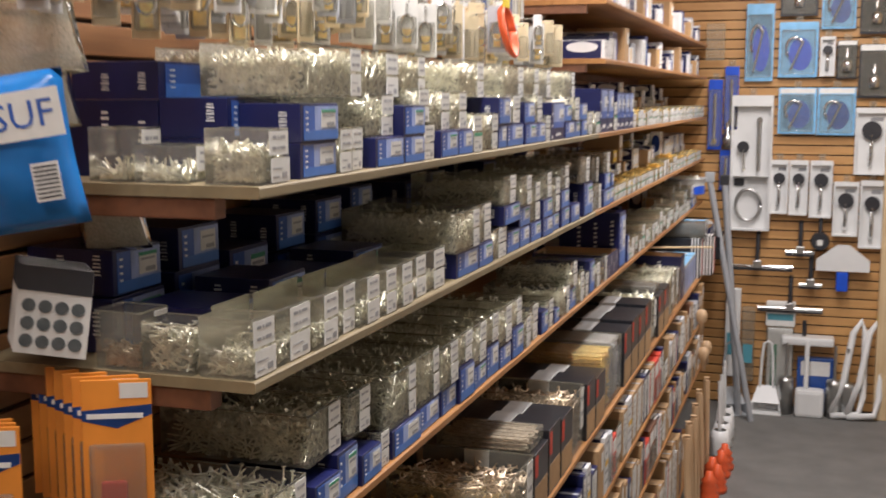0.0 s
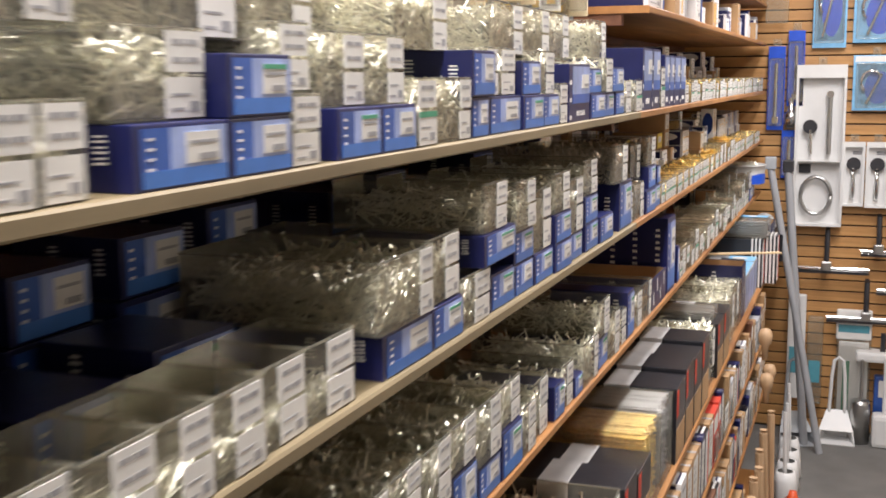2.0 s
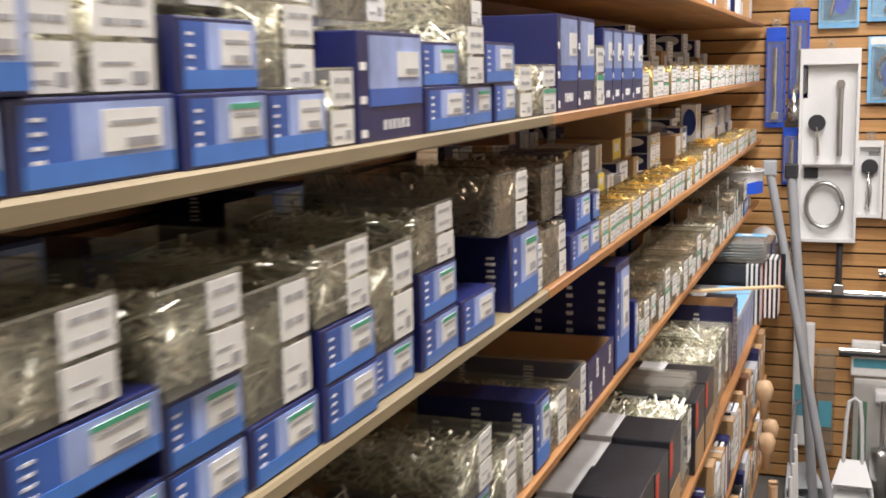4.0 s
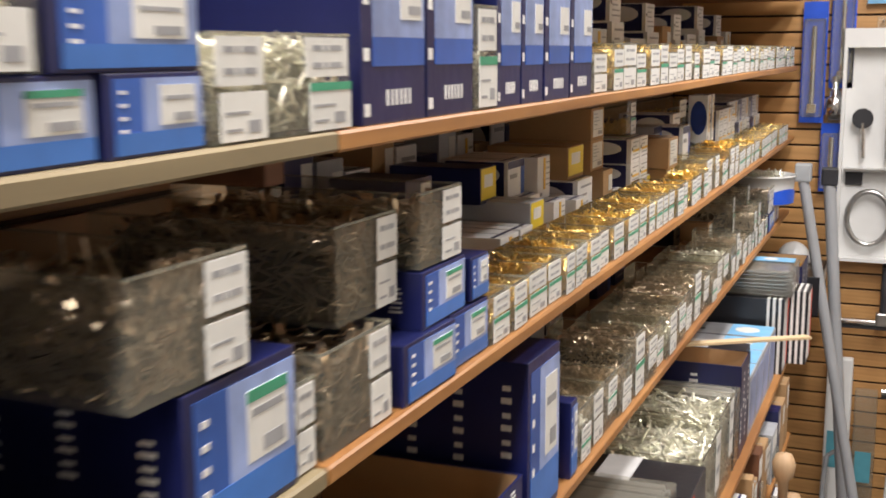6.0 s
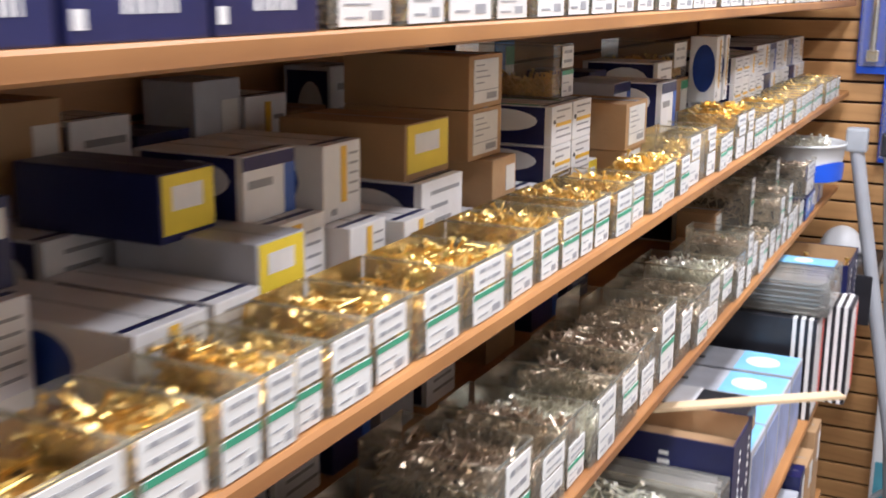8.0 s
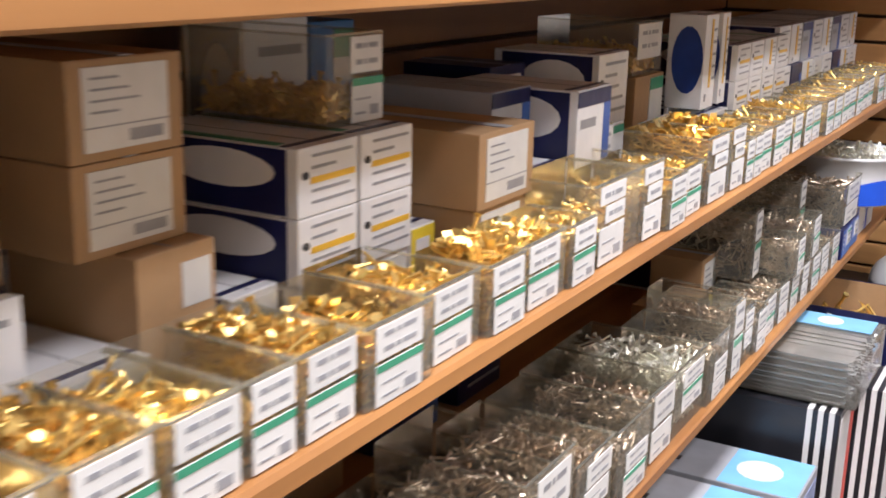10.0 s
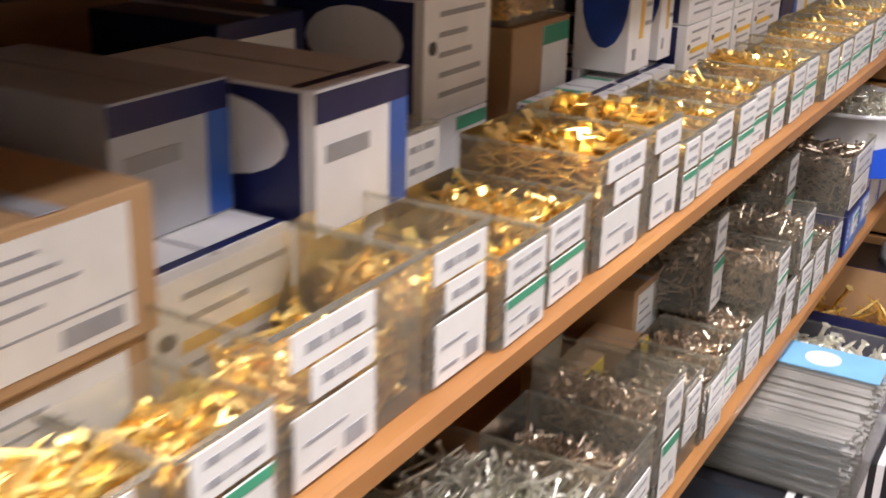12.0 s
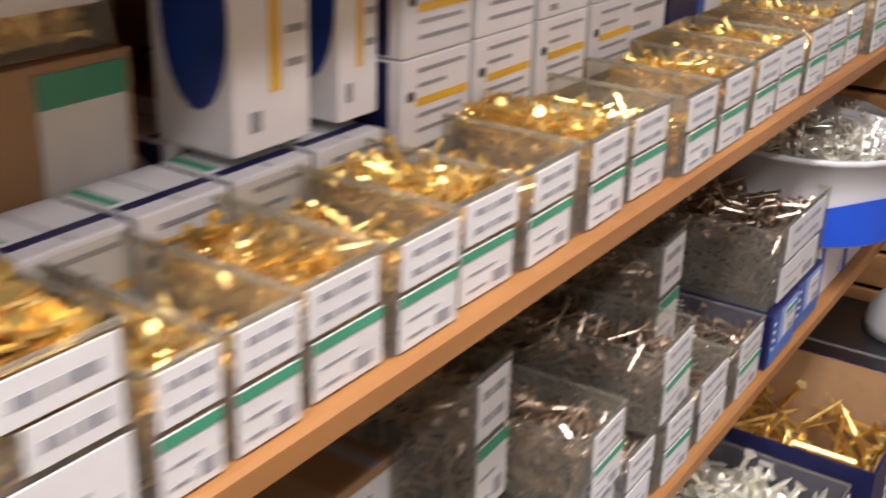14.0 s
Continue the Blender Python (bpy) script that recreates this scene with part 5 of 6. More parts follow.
for n, (x, y) in enumerate(((-0.42, 5.42), (-0.42, 5.55), (-0.42, 5.70), (-0.43, 5.86))):
    ob = thing("toilet_brush", pose(x + 0.02, y, 0), "white plastic brush holder with upright handle", "toilet brush", "white brush holders")
    part("holder", lathe(((0.045, 0), (0.052, 0.01), (0.045, 0.08), (0.036, 0.12), (0.030, 0.12)), 18), WHITE_PLASTIC, ob, smooth=True)
    part("handle", rod((0, 0, 0.05), (-0.01, 0, 0.36), 0.009, 0.007), WHITE_PLASTIC, ob)


def dustpan(x, y, tilt, material, label):
    """A long-handled dustpan: flared pan with back wall and sides, hoop handle."""
    ob = thing("dustpan", pose(x, y, 0, 0, 0, tilt), label, "dustpan")
    bm = bmesh.new()
    pts = [(-0.085, -0.05, 0.0), (0.085, -0.05, 0.0), (0.055, 0.06, 0.012), (-0.055, 0.06, 0.012), (-0.075, -0.02, 0.06), (0.075, -0.02, 0.06), (0.045, 0.055, 0.14), (-0.045, 0.055, 0.14)]
    vs = [bm.verts.new(p) for p in pts]
    for q in ((0, 1, 2, 3), (0, 3, 7, 4), (1, 5, 6, 2), (3, 2, 6, 7), (4, 7, 6, 5)):
        bm.faces.new([vs[k] for k in q])
    bmesh.ops.recalc_face_normals(bm, faces=bm.faces)
    bmesh.ops.solidify(bm, geom=bm.faces[:], thickness=0.004)
    part("pan", bm, material, ob)
    part("handle", tube_along(((-0.035, 0.05, 0.12), (-0.028, 0.055, 0.30), (-0.02, 0.06, 0.37), (0, 0.06, 0.385), (0.02, 0.06, 0.37), (0.028, 0.055, 0.30), (0.035, 0.05, 0.12)), 0.008), material, ob, "hoop handle")
    return ob


dustpan(-0.225, 6.24, 0, WHITE_PLASTIC, "white plastic dustpan standing on floor against slatwall")
dustpan(-0.40, 6.16, 20, GREY_PLASTIC, "grey plastic dustpan standing on floor against slatwall")
for x, r, h, mat, words in ((-0.125, 0.042, 0.20, STEEL, "brushed steel brush holder on the floor"), (0.125, 0.045, 0.20, STEEL, "brushed steel brush holder on the floor"), (0.19, 0.04, 0.19, STEEL, "brushed steel brush holder on the floor")):
    ob = thing("brush_holder", pose(x, 6.27, 0), words, "brush holder")
    part("cylinder", lathe(((r, 0), (r, h * 0.9), (r * 0.9, h), (r * 0.1, h * 1.02)), 20), mat, ob, smooth=True)
    part("handle", rod((0, 0, h), (0, 0, h + 0.19), 0.008), STEEL, ob)
wiper = thing("floor_scrubber", pose(0.0, 6.25, 0), "white plastic floor scrubber with wide block and handle", "scrubber")
part("block", box(-0.075, 0.075, -0.05, 0.05, 0.0, 0.15, 0.02), WHITE_PLASTIC, wiper)
part("handle", rod((-0.02, 0, 0.15), (-0.02, 0.03, 0.40), 0.013), WHITE_PLASTIC, wiper)
rest = thing("white_tray", pose(-0.02, 6.33, 0.375), "white plastic rail tray hung on slatwall", "tray")
part("tray", box(-0.135, 0.135, -0.05, 0.065, 0, 0.045, 0.012), WHITE_PLASTIC, rest)
part("peg", rod((-0.02, 0.0, 0.045), (-0.02, 0.0, 0.13), 0.012), DARK, rest, "dark blue peg")
pack = thing("cleaning_pack", pose(0.02, 6.36, 0.0), "blue and white packed cleaning cloth set standing on floor", "pack")
part("pack", box(-0.09, 0.10, -0.015, 0.03, 0, 0.30, 0.008), PRINT_BLUE, pack)
part("print", box(-0.07, 0.08, -0.0165, -0.015, 0.20, 0.28), WHITE, pack, "white printed panel")
for x, bend in ((0.21, 0.05), (0.29, 0.06)):
    ob = thing("support_rail", pose(x, 6.27, 0), "white tubular bent support rail standing on floor", "rail")
    part("tube", tube_along(((-0.10, -0.04, 0.03), (-0.04, -0.02, 0.20), (0.0, 0.03, 0.46), (0.04, 0.05, 0.52), (0.06, 0.04, 0.46), (0.06, 0.0, 0.12), (0.04, -0.03, 0.03), (-0.10, -0.05, 0.018)), 0.018, 10), WHITE_PLASTIC, ob, smooth=True)

# two grey tubes leaning in the corner
for a, b, r in (((-0.29, 6.05, 0.0), (-0.545, 6.10, 1.27), 0.016), ((-0.36, 6.15, 0.0), (-0.475, 6.20, 1.25), 0.018)):
    ob = thing("grey_tube", pose(0, 0, 0), "long grey painted metal tube leaning in the corner", "tube", "leaning tubes")
    part("tube", rod(a, b, r, None, 14), GREY_TUBE, ob)
    top = Vector(b)
    part("end_clamp", box(top.x - 0.024, top.x + 0.024, top.y - 0.02, top.y + 0.02, top.z - 0.01, top.z + 0.045, 0.006), GREY_PLASTIC if r < 0.017 else DARK, ob, "clamp at the top end")


# ---- packs on the slatwall at the end ----
def hook(ob, x, z, y=0.0):
    part("hang_tab", box(x - 0.018, x + 0.018, y - 0.002, y, z, z + 0.035, 0.001), FILM, ob, "clear hanging tab")
    part("hook", rod((x, y + 0.03, z + 0.024), (x, y - 0.02, z + 0.024), 0.0025), CHROME, ob, "chrome hook")


def wall_pack(x0, x1, z0, z1, kind, label, depth=0.03):
    """A packed bathroom fitting hanging on the slatwall."""
    w, h = x1 - x0, z1 - z0
    ob = thing("hanging_pack", pose(x0, END_Y - 0.026, z0), label, "hanging pack")
    hook(ob, w / 2, h)
    back = {"shower": WHITE_PLASTIC, "handset": WHITE_PLASTIC, "blue": SKY, "royal": PRODUCT_BLUE, "dark": DARK, "kit": SKY, "grey": GREYBOX}[kind]
    if kind in ("shower", "handset"):
        e = 0.010
        part("tray", box(0, w, -0.003, 0, 0, h), WHITE_PLASTIC, ob)
        for xa, xb, za, zb in ((0, e, 0, h), (w - e, w, 0, h), (e, w - e, 0, e), (e, w - e, h * 0.92, h)):
            part("tray_edge", box(xa, xb, -depth, -0.003, za, zb), WHITE_PLASTIC, ob)
    else:
        part("card", box(0, w, -0.003, 0, 0, h, 0.001), back, ob)
        part("bubble", box(w * 0.06, w * 0.94, -depth, -0.003, h * 0.05, h * 0.86, 0.008), FILM, ob, "clear bubble")
        part("header", box(w * 0.04, w * 0.96, -0.0042, -0.003, h * 0.88, h * 0.985), WHITE if kind in ("kit", "dark") else back, ob, "printed header")
    yy = -depth * 0.55
    if kind == "shower":
        part("rail", rod((w * 0.68, yy, h * 0.45), (w * 0.68, yy, h * 0.84), 0.011), STEEL, ob, "brushed rail")
        part("rail_end", rod((w * 0.68, yy - 0.012, h * 0.82), (w * 0.68, yy + 0.012, h * 0.82), 0.016), CHROME, ob)
        part("shower_head", rod((w * 0.30, yy - 0.008, h * 0.62), (w * 0.30, yy + 0.008, h * 0.62), 0.032, 0.026, 18), DARK, ob, "dark shower head")
        part("handle", rod((w * 0.30, yy, h * 0.60), (w * 0.33, yy, h * 0.45), 0.009, 0.007), CHROME, ob)
        part("divider", box(w * 0.08, w * 0.92, -depth, -0.004, h * 0.395, h * 0.405), STEEL, ob)
        ring = [(w * 0.46 + 0.066 * math.cos(a), yy, h * 0.19 + 0.085 * math.sin(a)) for a in [k * 2 * math.pi / 22 for k in range(23)]]
        part("hose", tube_along(ring, 0.009), STEEL, ob, "coiled steel hose", True)
        part("small_card", box(w * 0.10, w * 0.34, -0.012, -0.004, h * 0.33, h * 0.385), DARK, ob)
    elif kind == "handset":
        part("shower_head", rod((w * 0.5, yy - 0.008, h * 0.66), (w * 0.5, yy + 0.008, h * 0.66), min(w * 0.32, 0.05), min(w * 0.26, 0.045), 18), DARK, ob, "dark spray face")
        part("handle", tube_along(((w * 0.5, yy, h * 0.60), (w * 0.5, yy + 0.002, h * 0.35), (w * 0.47, yy, h * 0.12)), 0.011), CHROME, ob, "chrome handle", True)
        part("print", box(w * 0.45, w * 0.85, -0.0042, -0.003, h * 0.80, h * 0.86), GREYINK, ob)
    elif kind in ("blue", "kit"):
        part("oval", disc_front(w * 0.55, h * 0.42, w * 0.30, h * 0.30, -0.0036), PRODUCT_BLUE if kind == "blue" else PRINT_BLUE, ob, "blue printed oval")
        part("bar", rod((w * 0.30, yy, h * 0.12), (w * 0.62, yy, h * 0.66), 0.007), CHROME, ob, "chrome bar")
        arc = [(w * 0.40 + w * 0.22 * math.cos(a), yy, h * 0.52 + h * 0.20 * math.sin(a)) for a in [0.4 + k * 3.6 / 12 for k in range(13)]]
        part("spout", tube_along(arc, 0.008), CHROME, ob, "curved chrome spout", True)
    elif kind == "royal":
        part("bar", rod((w * 0.5, yy, h * 0.14), (w * 0.5, yy, h * 0.80), 0.008), CHROME, ob, "chrome bar")
        part("foot", box(w * 0.3, w * 0.7, yy - 0.008, yy + 0.008, h * 0.08, h * 0.16, 0.004), CHROME, ob)
    else:
        part("fitting", lathe(((0.03, 0), (0.028, 0.05), (0.012, 0.06), (0.012, 0.12)), 14), CHROME, ob, "chrome fitting", True).matrix_basis = pose(w * 0.5, yy, h * 0.2)
    return ob


def disc_front(cx, cz, rx, rz, y, sides=24):
    return disc_side(cx, cz, rx, rz, y, sides)


wall_pack(-0.460, -0.245, 0.985, 1.715, "shower", "white boxed shower set with rail, head and coiled hose", 0.05)
for x0, x1, z0, z1 in ((-0.250, -0.155, 1.08, 1.37), (-0.150, -0.053, 1.075, 1.37), (-0.045, 0.070, 1.065, 1.37), (0.078, 0.205, 0.97, 1.26), (0.212, 0.335, 0.91, 1.27)):
    wall_pack(x0, x1, z0, z1, "handset", "white boxed hand shower hanging on slatwall")
wall_pack(0.172, 0.335, 1.30, 1.65, "handset", "large white boxed hand shower hanging on slatwall")
wall_pack(-0.222, -0.028, 1.51, 1.755, "kit", "sky-blue bubble pack with chrome shower bar")
wall_pack(-0.022, 0.168, 1.505, 1.755, "kit", "sky-blue bubble pack with chrome shower bar")
wall_pack(-0.402, -0.258, 1.79, 2.20, "blue", "tall light-blue bubble pack with chrome tap parts")
wall_pack(-0.230, -0.032, 1.81, 2.10, "blue", "blue bubble pack with large chrome curved spout")
wall_pack(-0.020, 0.055, 1.815, 2.02, "handset", "narrow white boxed chrome fitting")
wall_pack(0.065, 0.165, 1.80, 2.00, "dark", "dark bubble pack with chrome fitting")
wall_pack(0.175, 0.330, 1.70, 1.98, "dark", "dark bubble pack with chrome fitting")
wall_pack(-0.230, -0.04, 2.13, 2.36, "dark", "dark bubble pack with chrome fitting")
wall_pack(-0.02, 0.15, 2.06, 2.30, "kit", "sky-blue bubble pack with chrome fitting")
wall_pack(0.17, 0.33, 2.03, 2.30, "dark", "dark bubble pack with chrome fitting")
wall_pack(-0.505, -0.432, 1.53, 1.87, "royal", "royal-blue pack with slim chrome bar")
wall_pack(-0.590, -0.515, 1.42, 1.80, "royal", "royal-blue pack with slim chrome bar")
wall_pack(-0.520, -0.452, 1.20, 1.42, "royal", "royal-blue pack with slim chrome bar")
wall_pack(-0.500, -0.465, 1.43, 1.52, "grey", "small grey card pack on slatwall")
part("pouch", box(-0.05, 0.05, -0.012, 0.012, 0, 0.20, 0.008), FILM, thing("plastic_pouch", pose(-0.555, 6.31, 1.90), "clear plastic pouch of small parts hanging at shelf end", "pouch"))


def squeegee(x, y, z, w, handle_h, material, label):
    ob = thing("squeegee", pose(x, y, z), label, "squeegee")
    part("blade", rod((-w / 2, 0, 0), (w / 2, 0, 0), 0.011), material, ob, "straight metal channel")
    part("rubber", box(-w / 2, w / 2, -0.003, 0.003, -0.022, -0.009), DARK, ob, "black rubber lip")
    part("joint", box(-0.022, 0.022, -0.014, 0.014, -0.008, 0.035, 0.006), STEEL, ob)
    part("handle", tube_along(((0, 0, 0.03), (0, 0.01, handle_h * 0.6), (0, 0.03, handle_h), (0, 0.055, handle_h + 0.01)), 0.012), DARK, ob, "black grip")
    return ob


squeegee(-0.30, 6.33, 0.79, 0.37, 0.17, CHROME, "chrome window squeegee with black handle on slatwall")
squeegee(-0.08, 6.34, 0.875, 0.15, 0.15, CHROME, "small chrome squeegee with black handle on slatwall")
squeegee(-0.02, 6.34, 0.70, 0.12, 0.15, STEEL, "small steel squeegee with black handle on slatwall")
squeegee(-0.12, 6.33, 0.565, 0.34, 0.16, STEEL, "steel window squeegee with black handle on slatwall")
brush = thing("round_brush", pose(0.02, 6.33, 0.92), "dark round scrubbing brush hanging on slatwall", "brush")
part("head", rod((0, -0.02, 0.02), (0, 0.02, 0.02), 0.045, 0.05, 18), DARK, brush)
part("handle", rod((0, 0.0, 0.05), (0, 0.05, 0.15), 0.01), DARK, brush)
part("tag", box(-0.015, 0.015, -0.022, -0.02, 0.0, 0.03), LABEL, brush, "white tag")
hang = thing("white_scraper", pose(0.14, 6.33, 0.785), "white plastic floor wiper head hanging on slatwall", "wiper")
bm = bmesh.new()
outline = ((-0.135, 0), (0.135, 0), (0.135, 0.06), (0.03, 0.14), (-0.03, 0.14), (-0.135, 0.06))
near = [bm.verts.new((px, -0.015, pz)) for px, pz in outline]
far = [bm.verts.new((px, 0.015, pz)) for px, pz in outline]
bm.faces.new(near)
bm.faces.new(far[::-1])
for k in range(6):
    bm.faces.new((near[k], far[k], far[(k + 1) % 6], near[(k + 1) % 6]))
bmesh.ops.recalc_face_normals(bm, faces=bm.faces)
part("head", bm, WHITE_PLASTIC, hang)
part("grip", box(-0.03, 0.03, -0.012, 0.06, -0.11, 0.0, 0.008), PRODUCT_BLUE, hang, "dark blue grip below")
for x0, x1, z0, z1, mat, words in ((-0.46, -0.38, 0.16, 0.66, WHITE_PLASTIC, "pale packed window cleaning set on slatwall"), (-0.37, -0.30, 0.14, 0.56, FILM, "clear packed cleaning pad on slatwall"), (-0.245, -0.09, 0.46, 0.60, WHITE, "white printed header card of a mop pack")):
    ob = thing("cleaning_pack", pose(x0, END_Y - 0.02, z0), words, "pack")
    part("pack", box(0, x1 - x0, -0.03, 0, 0, z1 - z0, 0.008), mat, ob)
    part("print", box(0.01, x1 - x0 - 0.01, -0.0312, -0.03, (z1 - z0) * 0.25, (z1 - z0) * 0.5), TEAL, ob, "printed strip")
mop = thing("mop_pack", pose(-0.24, END_Y - 0.03, 0.06), "clear mop pack with white and green print on slatwall", "mop pack")
part("pack", box(0, 0.15, -0.03, 0, 0, 0.40, 0.01), FILM, mop)
part("insert", box(0.01, 0.14, -0.02, -0.005, 0.01, 0.39, 0.004), OFFWHITE, mop)
part("strip", box(0.03, 0.06, -0.0215, -0.02, 0.05, 0.30), GREEN, mop)
post = thing("wooden_post", pose(0.345, 6.30, 0), "pale upright wooden post before the slatwall", "post")
part("post", box(-0.02, 0.05, -0.03, 0.04, 0, 2.3, 0.004), POST, post)
part("tag", box(-0.021, -0.02, -0.02, 0.03, 0.52, 0.56), YELLOW, post, "yellow tag")


# ---- packs hanging above and beside the first boards ----
def hang_card(x, y, z, w, h, card, what, label, turn=0.0):
    """A carded pack hung on a hook, front turned to the aisle's start."""
    ob = thing("carded_pack", pose(x, y, z, 0, 0, turn), label, "carded pack")
    part("card", box(-w / 2, w / 2, 0, 0.0025, -h, 0, 0.0008), card, ob)
    part("bubble", box(-w * 0.42, w * 0.42, -0.010, 0, -h * 0.92, -h * 0.35, 0.004), FILM, ob, "clear bubble")
    if what == "keys":
        part("fitting", tube_along([(0.012 * math.cos(a), -0.004, -h * 0.55 + 0.02 * math.sin(a)) for a in [k * math.pi / 6 for k in range(13)]], 0.003, 6), CHROME, ob, "bent steel fitting")
        part("plate", box(-0.008, 0.008, -0.006, -0.002, -h * 0.88, -h * 0.6, 0.001), BRASS, ob, "brass plate")
    part("hook", rod((0, 0.12, -0.008), (0, -0.03, -0.008), 0.002), CHROME, ob, "chrome hook")
    return ob


rng = random.Random(9)
CREAM = surface("cream_card", (0.74, 0.62, 0.40), 0.5, vary=0.12, per_object=0.2)
y = 1.00
while y < 3.20:
    for deep in range(2):
        hang_card(-0.80 + rng.uniform(-0.06, 0.10), y + deep * 0.011, rng.uniform(1.875, 1.92), rng.choice((0.026, 0.034, 0.042)), rng.uniform(0.075, 0.115), rng.choice((OFFWHITE, CREAM, CREAM, LABEL, GREYBOX, CREAM, POST)), rng.choice(("keys", "keys", "plain")), "small carded brass and steel fittings hanging above shelf", rng.uniform(15, 60))
    y += 0.024
y = 1.05
while y < 3.2:
    hang_card(-0.84, y, 2.03, 0.045, 0.11, rng.choice((OFFWHITE, CREAM, CREAM, PRINT_BLUE, LABEL)), rng.choice(("keys", "plain")), "small carded steel fittings hanging on slatwall", rng.uniform(30, 60))
    y += 0.032
coil = thing("orange_coil", pose(-0.66, 2.42, 1.845), "coil of bright orange cord hanging on a hook", "cord coil")
for k in range(3):
    part("loop", tube_along([(0.004 * k - 0.02 * math.sin(a) * 0.6, (0.036 + 0.003 * k) * math.cos(a), (0.048 + 0.003 * k) * math.sin(a)) for a in [j * 2 * math.pi / 24 for j in range(25)]], 0.005), ORANGE_RED, coil, smooth=True)
part("tag", box(-0.002, 0.002, -0.022, 0.022, 0.05, 0.11), YELLOW, coil, "yellow card tag")


def film_bag(x, y, z, w, h, material, label, turn, puff=0.028):
    """A puffed hanging bag: two creased sheets closed at the edges."""
    ob = thing("hanging_bag", pose(x, y, z, 0, -9, turn), label, "bag")
    bm = bmesh.new()
    n, m = 12, 14
    for side in (-1, 1):
        grid = []
        for i in range(m + 1):
            row = []
            for j in range(n + 1):
                u, v = j / n, i / m
                p = math.sin(math.pi * u) ** 0.6 * math.sin(math.pi * min(1, v * 1.0)) ** 0.5
                crease = 0.006 * noise.noise((u * 5, v * 7, side * 3 + h))
                row.append(bm.verts.new(((u - 0.5) * w * (1 - 0.06 * math.sin(math.pi * v)), side * p * (puff + crease), -v * h)))
            grid.append(row)
        for a, b in zip(grid, grid[1:]):
            for k in range(n):
                bm.faces.new((a[k], a[k + 1], b[k + 1], b[k]))
    bmesh.ops.remove_doubles(bm, verts=bm.verts, dist=0.0005)
    bmesh.ops.recalc_face_normals(bm, faces=bm.faces)
    part("bag", bm, material, ob, smooth=True)
    part("hook", rod((0, 0.2, 0.0), (0, -0.03, 0.0), 0.0025), CHROME, ob, "chrome hook")
    return ob


bag = film_bag(-0.822, 0.985, 1.722, 0.140, 0.165, BAG_BLUE, "shiny blue and white plastic bag hanging on a hook", 22)
part("white_band", box(-0.070, 0.070, -0.0335, -0.0325, -0.070, -0.020), LABEL, bag, "white printed band")
put("lettering", text_mesh("SUF", 0.040, PRINT_BLUE), bag, Matrix.Translation((0.030, -0.034, -0.046)) @ FACE_Y)
code = part("barcode_panel", box(0.028, 0.056, -0.0345, -0.0335, -0.135, -0.095), LABEL, bag, "white barcode panel")
bars = bmesh.new()
for k in range(8):
    add_box(bars, 0.030, 0.054, -0.0348, -0.0345, -0.132 + 0.0045 * k, -0.130 + 0.0045 * k)
part("barcode", bars, INK, code)
film_bag(-0.885, 1.10, 1.86, 0.12, 0.14, MILKY, "clear hanging bag of small parts", 25)
film_bag(-0.880, 1.27, 1.66, 0.075, 0.10, MILKY, "clear hanging bag of small parts", 25)
film_bag(-0.870, 1.235, 1.60, 0.09, 0.10, MILKY, "clear hanging bag of small parts, creased", 25)
film_bag(-0.895, 1.14, 1.76, 0.08, 0.10, MILKY, "clear hanging bag of small parts", 25)

for n in range(5):
    pad = thing("felt_pad_card", pose(-0.830 - 0.013 * n, 1.085 + 0.014 * n, 1.506, 0, 8, 24), "card of round grey felt pads hanging on a hook", "felt pad card", "felt pad cards")
    part("card", box(-0.042, 0.042, 0, 0.002, -0.105, 0, 0.0008), LABEL, pad)
    part("header", box(-0.042, 0.042, -0.0008, 0, -0.03, 0), DARK, pad, "black printed header")
    for i in range(3):
        for j in range(4):
            part("felt_pad", rod((-0.028 + 0.0187 * j, -0.002, -0.047 - 0.021 * i), (-0.028 + 0.0187 * j, 0.0, -0.047 - 0.021 * i), 0.0078, None, 12), FELT, pad)
low = thing("felt_pad_card", pose(-0.905, 0.96, 1.47, 0, 0, 24), "card of round grey felt pads hanging on a hook", "felt pad card", "felt pad cards")
part("card", box(-0.042, 0.042, 0, 0.002, -0.105, 0, 0.0008), LABEL, low)
part("header", box(-0.042, 0.042, -0.0008, 0, -0.03, 0), DARK, low, "black printed header")


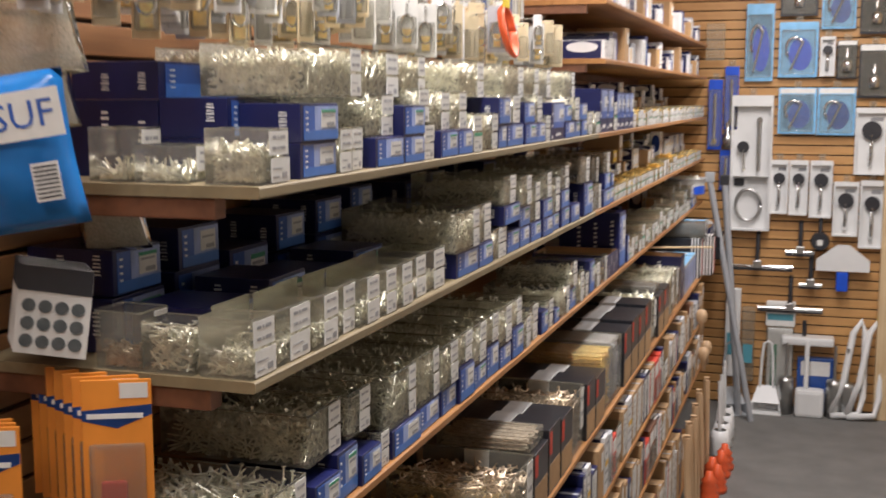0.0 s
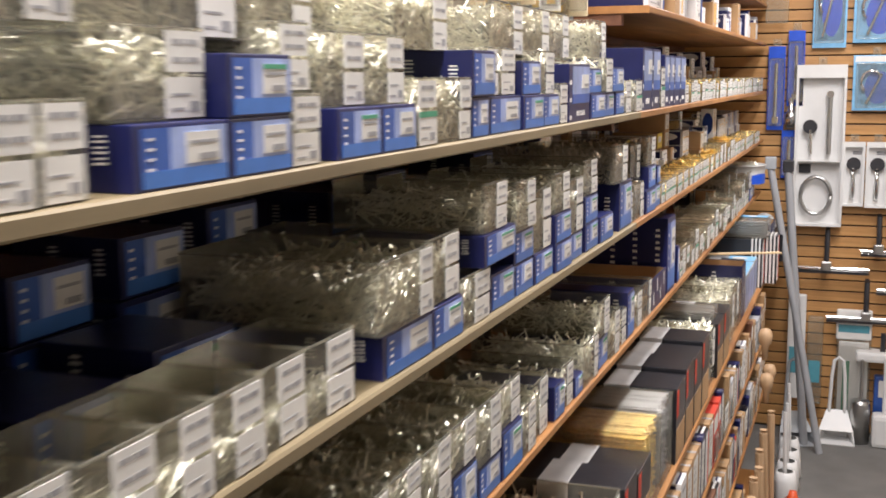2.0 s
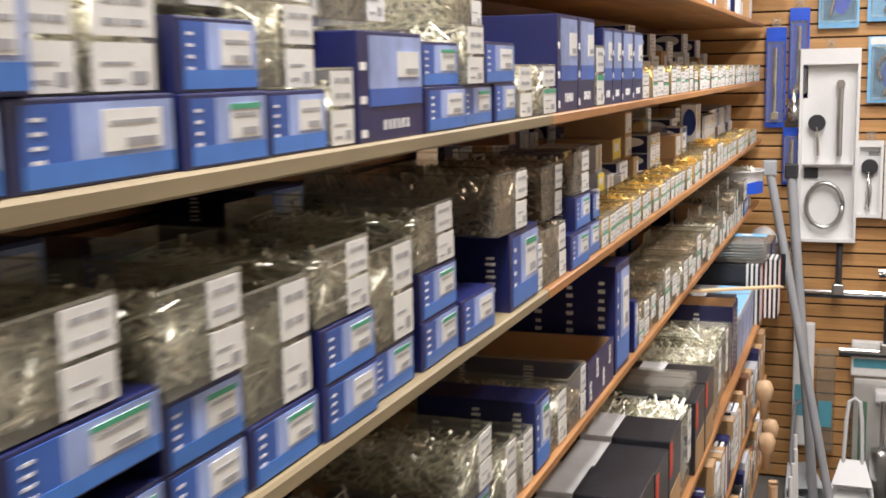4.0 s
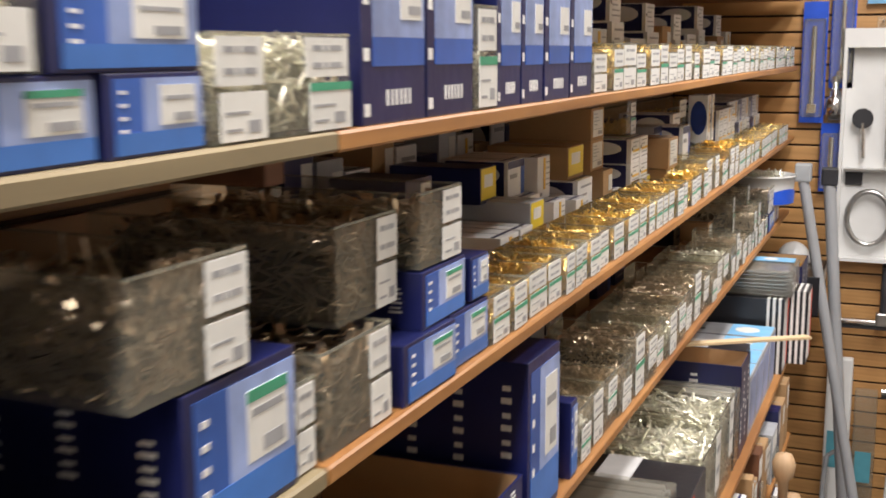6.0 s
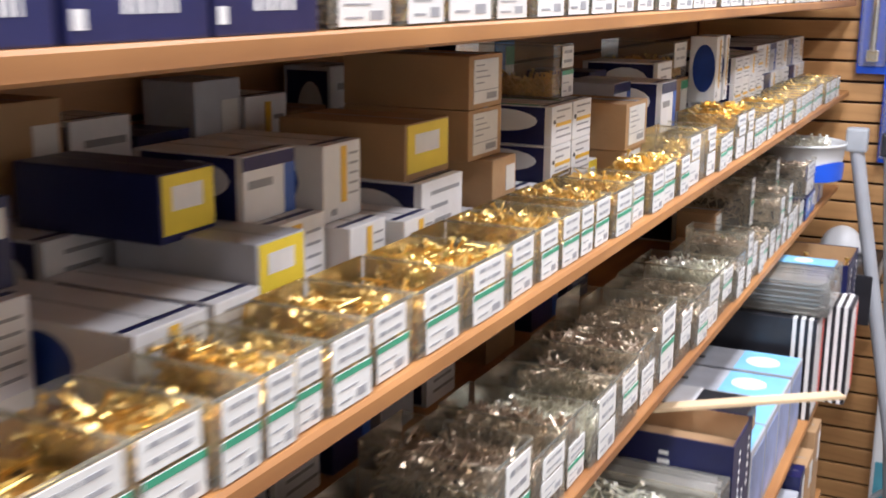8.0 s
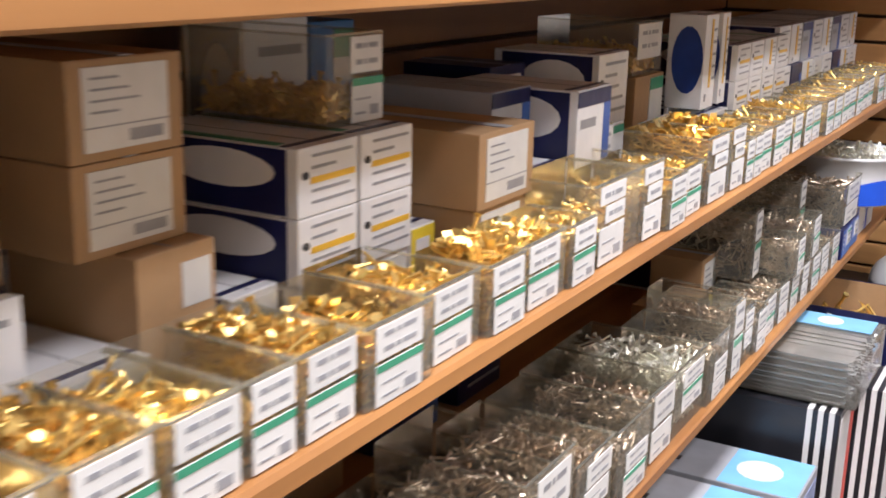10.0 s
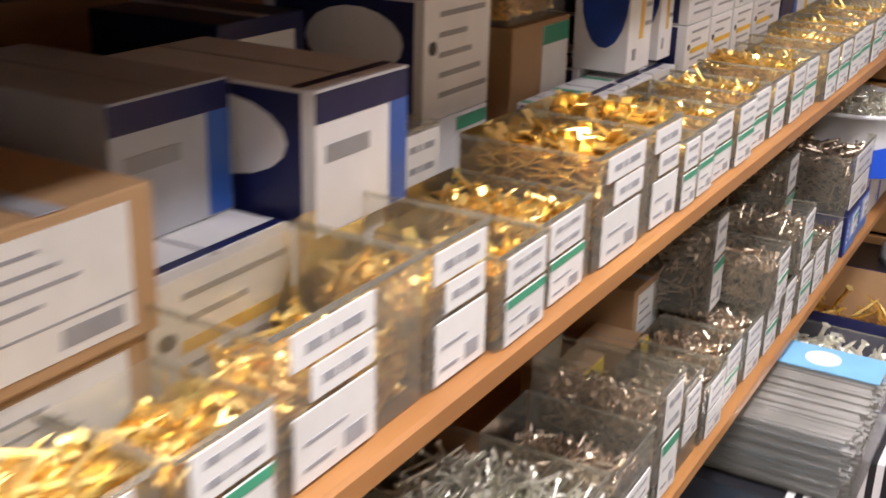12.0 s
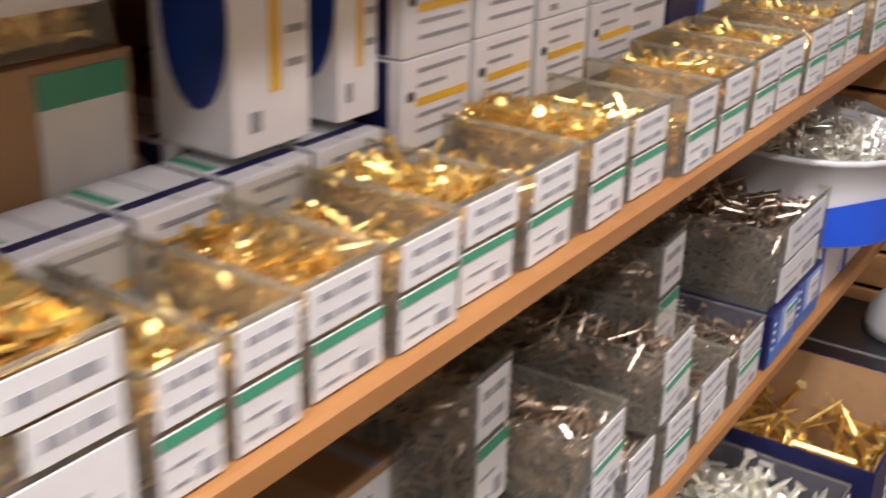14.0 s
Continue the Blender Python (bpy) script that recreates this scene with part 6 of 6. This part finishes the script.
def orange_pack(x, y, z, turn):
    """A folded orange card pack with a blue chevron band and clear pocket."""
    ob = thing("orange_pack", pose(x, y, z, 0, 0, turn), "orange card pack of wall plugs with blue band, hanging", "wall plug pack", "orange packs")
    part("card", box(-0.040, 0.040, 0, 0.004, -0.17, 0, 0.001), ORANGE, ob)
    bm = bmesh.new()
    vs = [bm.verts.new(p) for p in ((-0.040, -0.0006, -0.048), (-0.040, -0.0006, -0.036), (0.040, -0.0006, -0.030), (0.040, -0.0006, -0.042), (0.0, -0.0006, -0.058))]
    bm.faces.new(vs[::-1])
    bmesh.ops.solidify(bm, geom=bm.faces[:], thickness=0.0005)
    part("blue_band", bm, PRINT_BLUE, ob, "blue chevron band")
    part("print", box(-0.034, 0.030, -0.0014, -0.0008, -0.046, -0.040), WHITE, ob, "white bar of print")
    part("sticker", box(0.004, 0.036, -0.0008, 0, -0.022, -0.004), LABEL, ob, "white price sticker")
    part("pocket", box(-0.032, 0.032, -0.012, 0, -0.165, -0.075, 0.005), FILM, ob, "clear pocket")
    part("plugs", box(-0.020, 0.010, -0.008, -0.001, -0.16, -0.12, 0.003), RED, ob, "dark red wall plugs")
    return ob


for n in range(7):
    orange_pack(-0.765 - 0.021 * n, 1.095 + 0.012 * n, 1.376, 26 + 3 * n)
for n in range(3):
    ob = orange_pack(-0.868 - 0.014 * n, 0.99 + 0.012 * n, 1.338, 26)


# ---- slatwall boards ----
def slats(parent, x0, x1, y0, y1, material, facing):
    pitch, gap = 0.0515, 0.007
    if facing == "y":
        bm = box(x0, x1, -0.012, 0, 0, pitch - gap, 0.002)
    else:
        bm = box(0, 0.012, y0, y1, 0, pitch - gap, 0.002)
    me = mesh_of("slat", bm, material)
    for k in range(int(2.78 / pitch)):
        put("slat", me, parent, pose(0, END_Y + 0.012, 0.01 + k * pitch) if facing == "y" else pose(WALL_X - 0.012, 0, 0.01 + k * pitch))


slats(wall_north, WALL_X + 0.002, 1.298, 0, 0, SLAT, "y")
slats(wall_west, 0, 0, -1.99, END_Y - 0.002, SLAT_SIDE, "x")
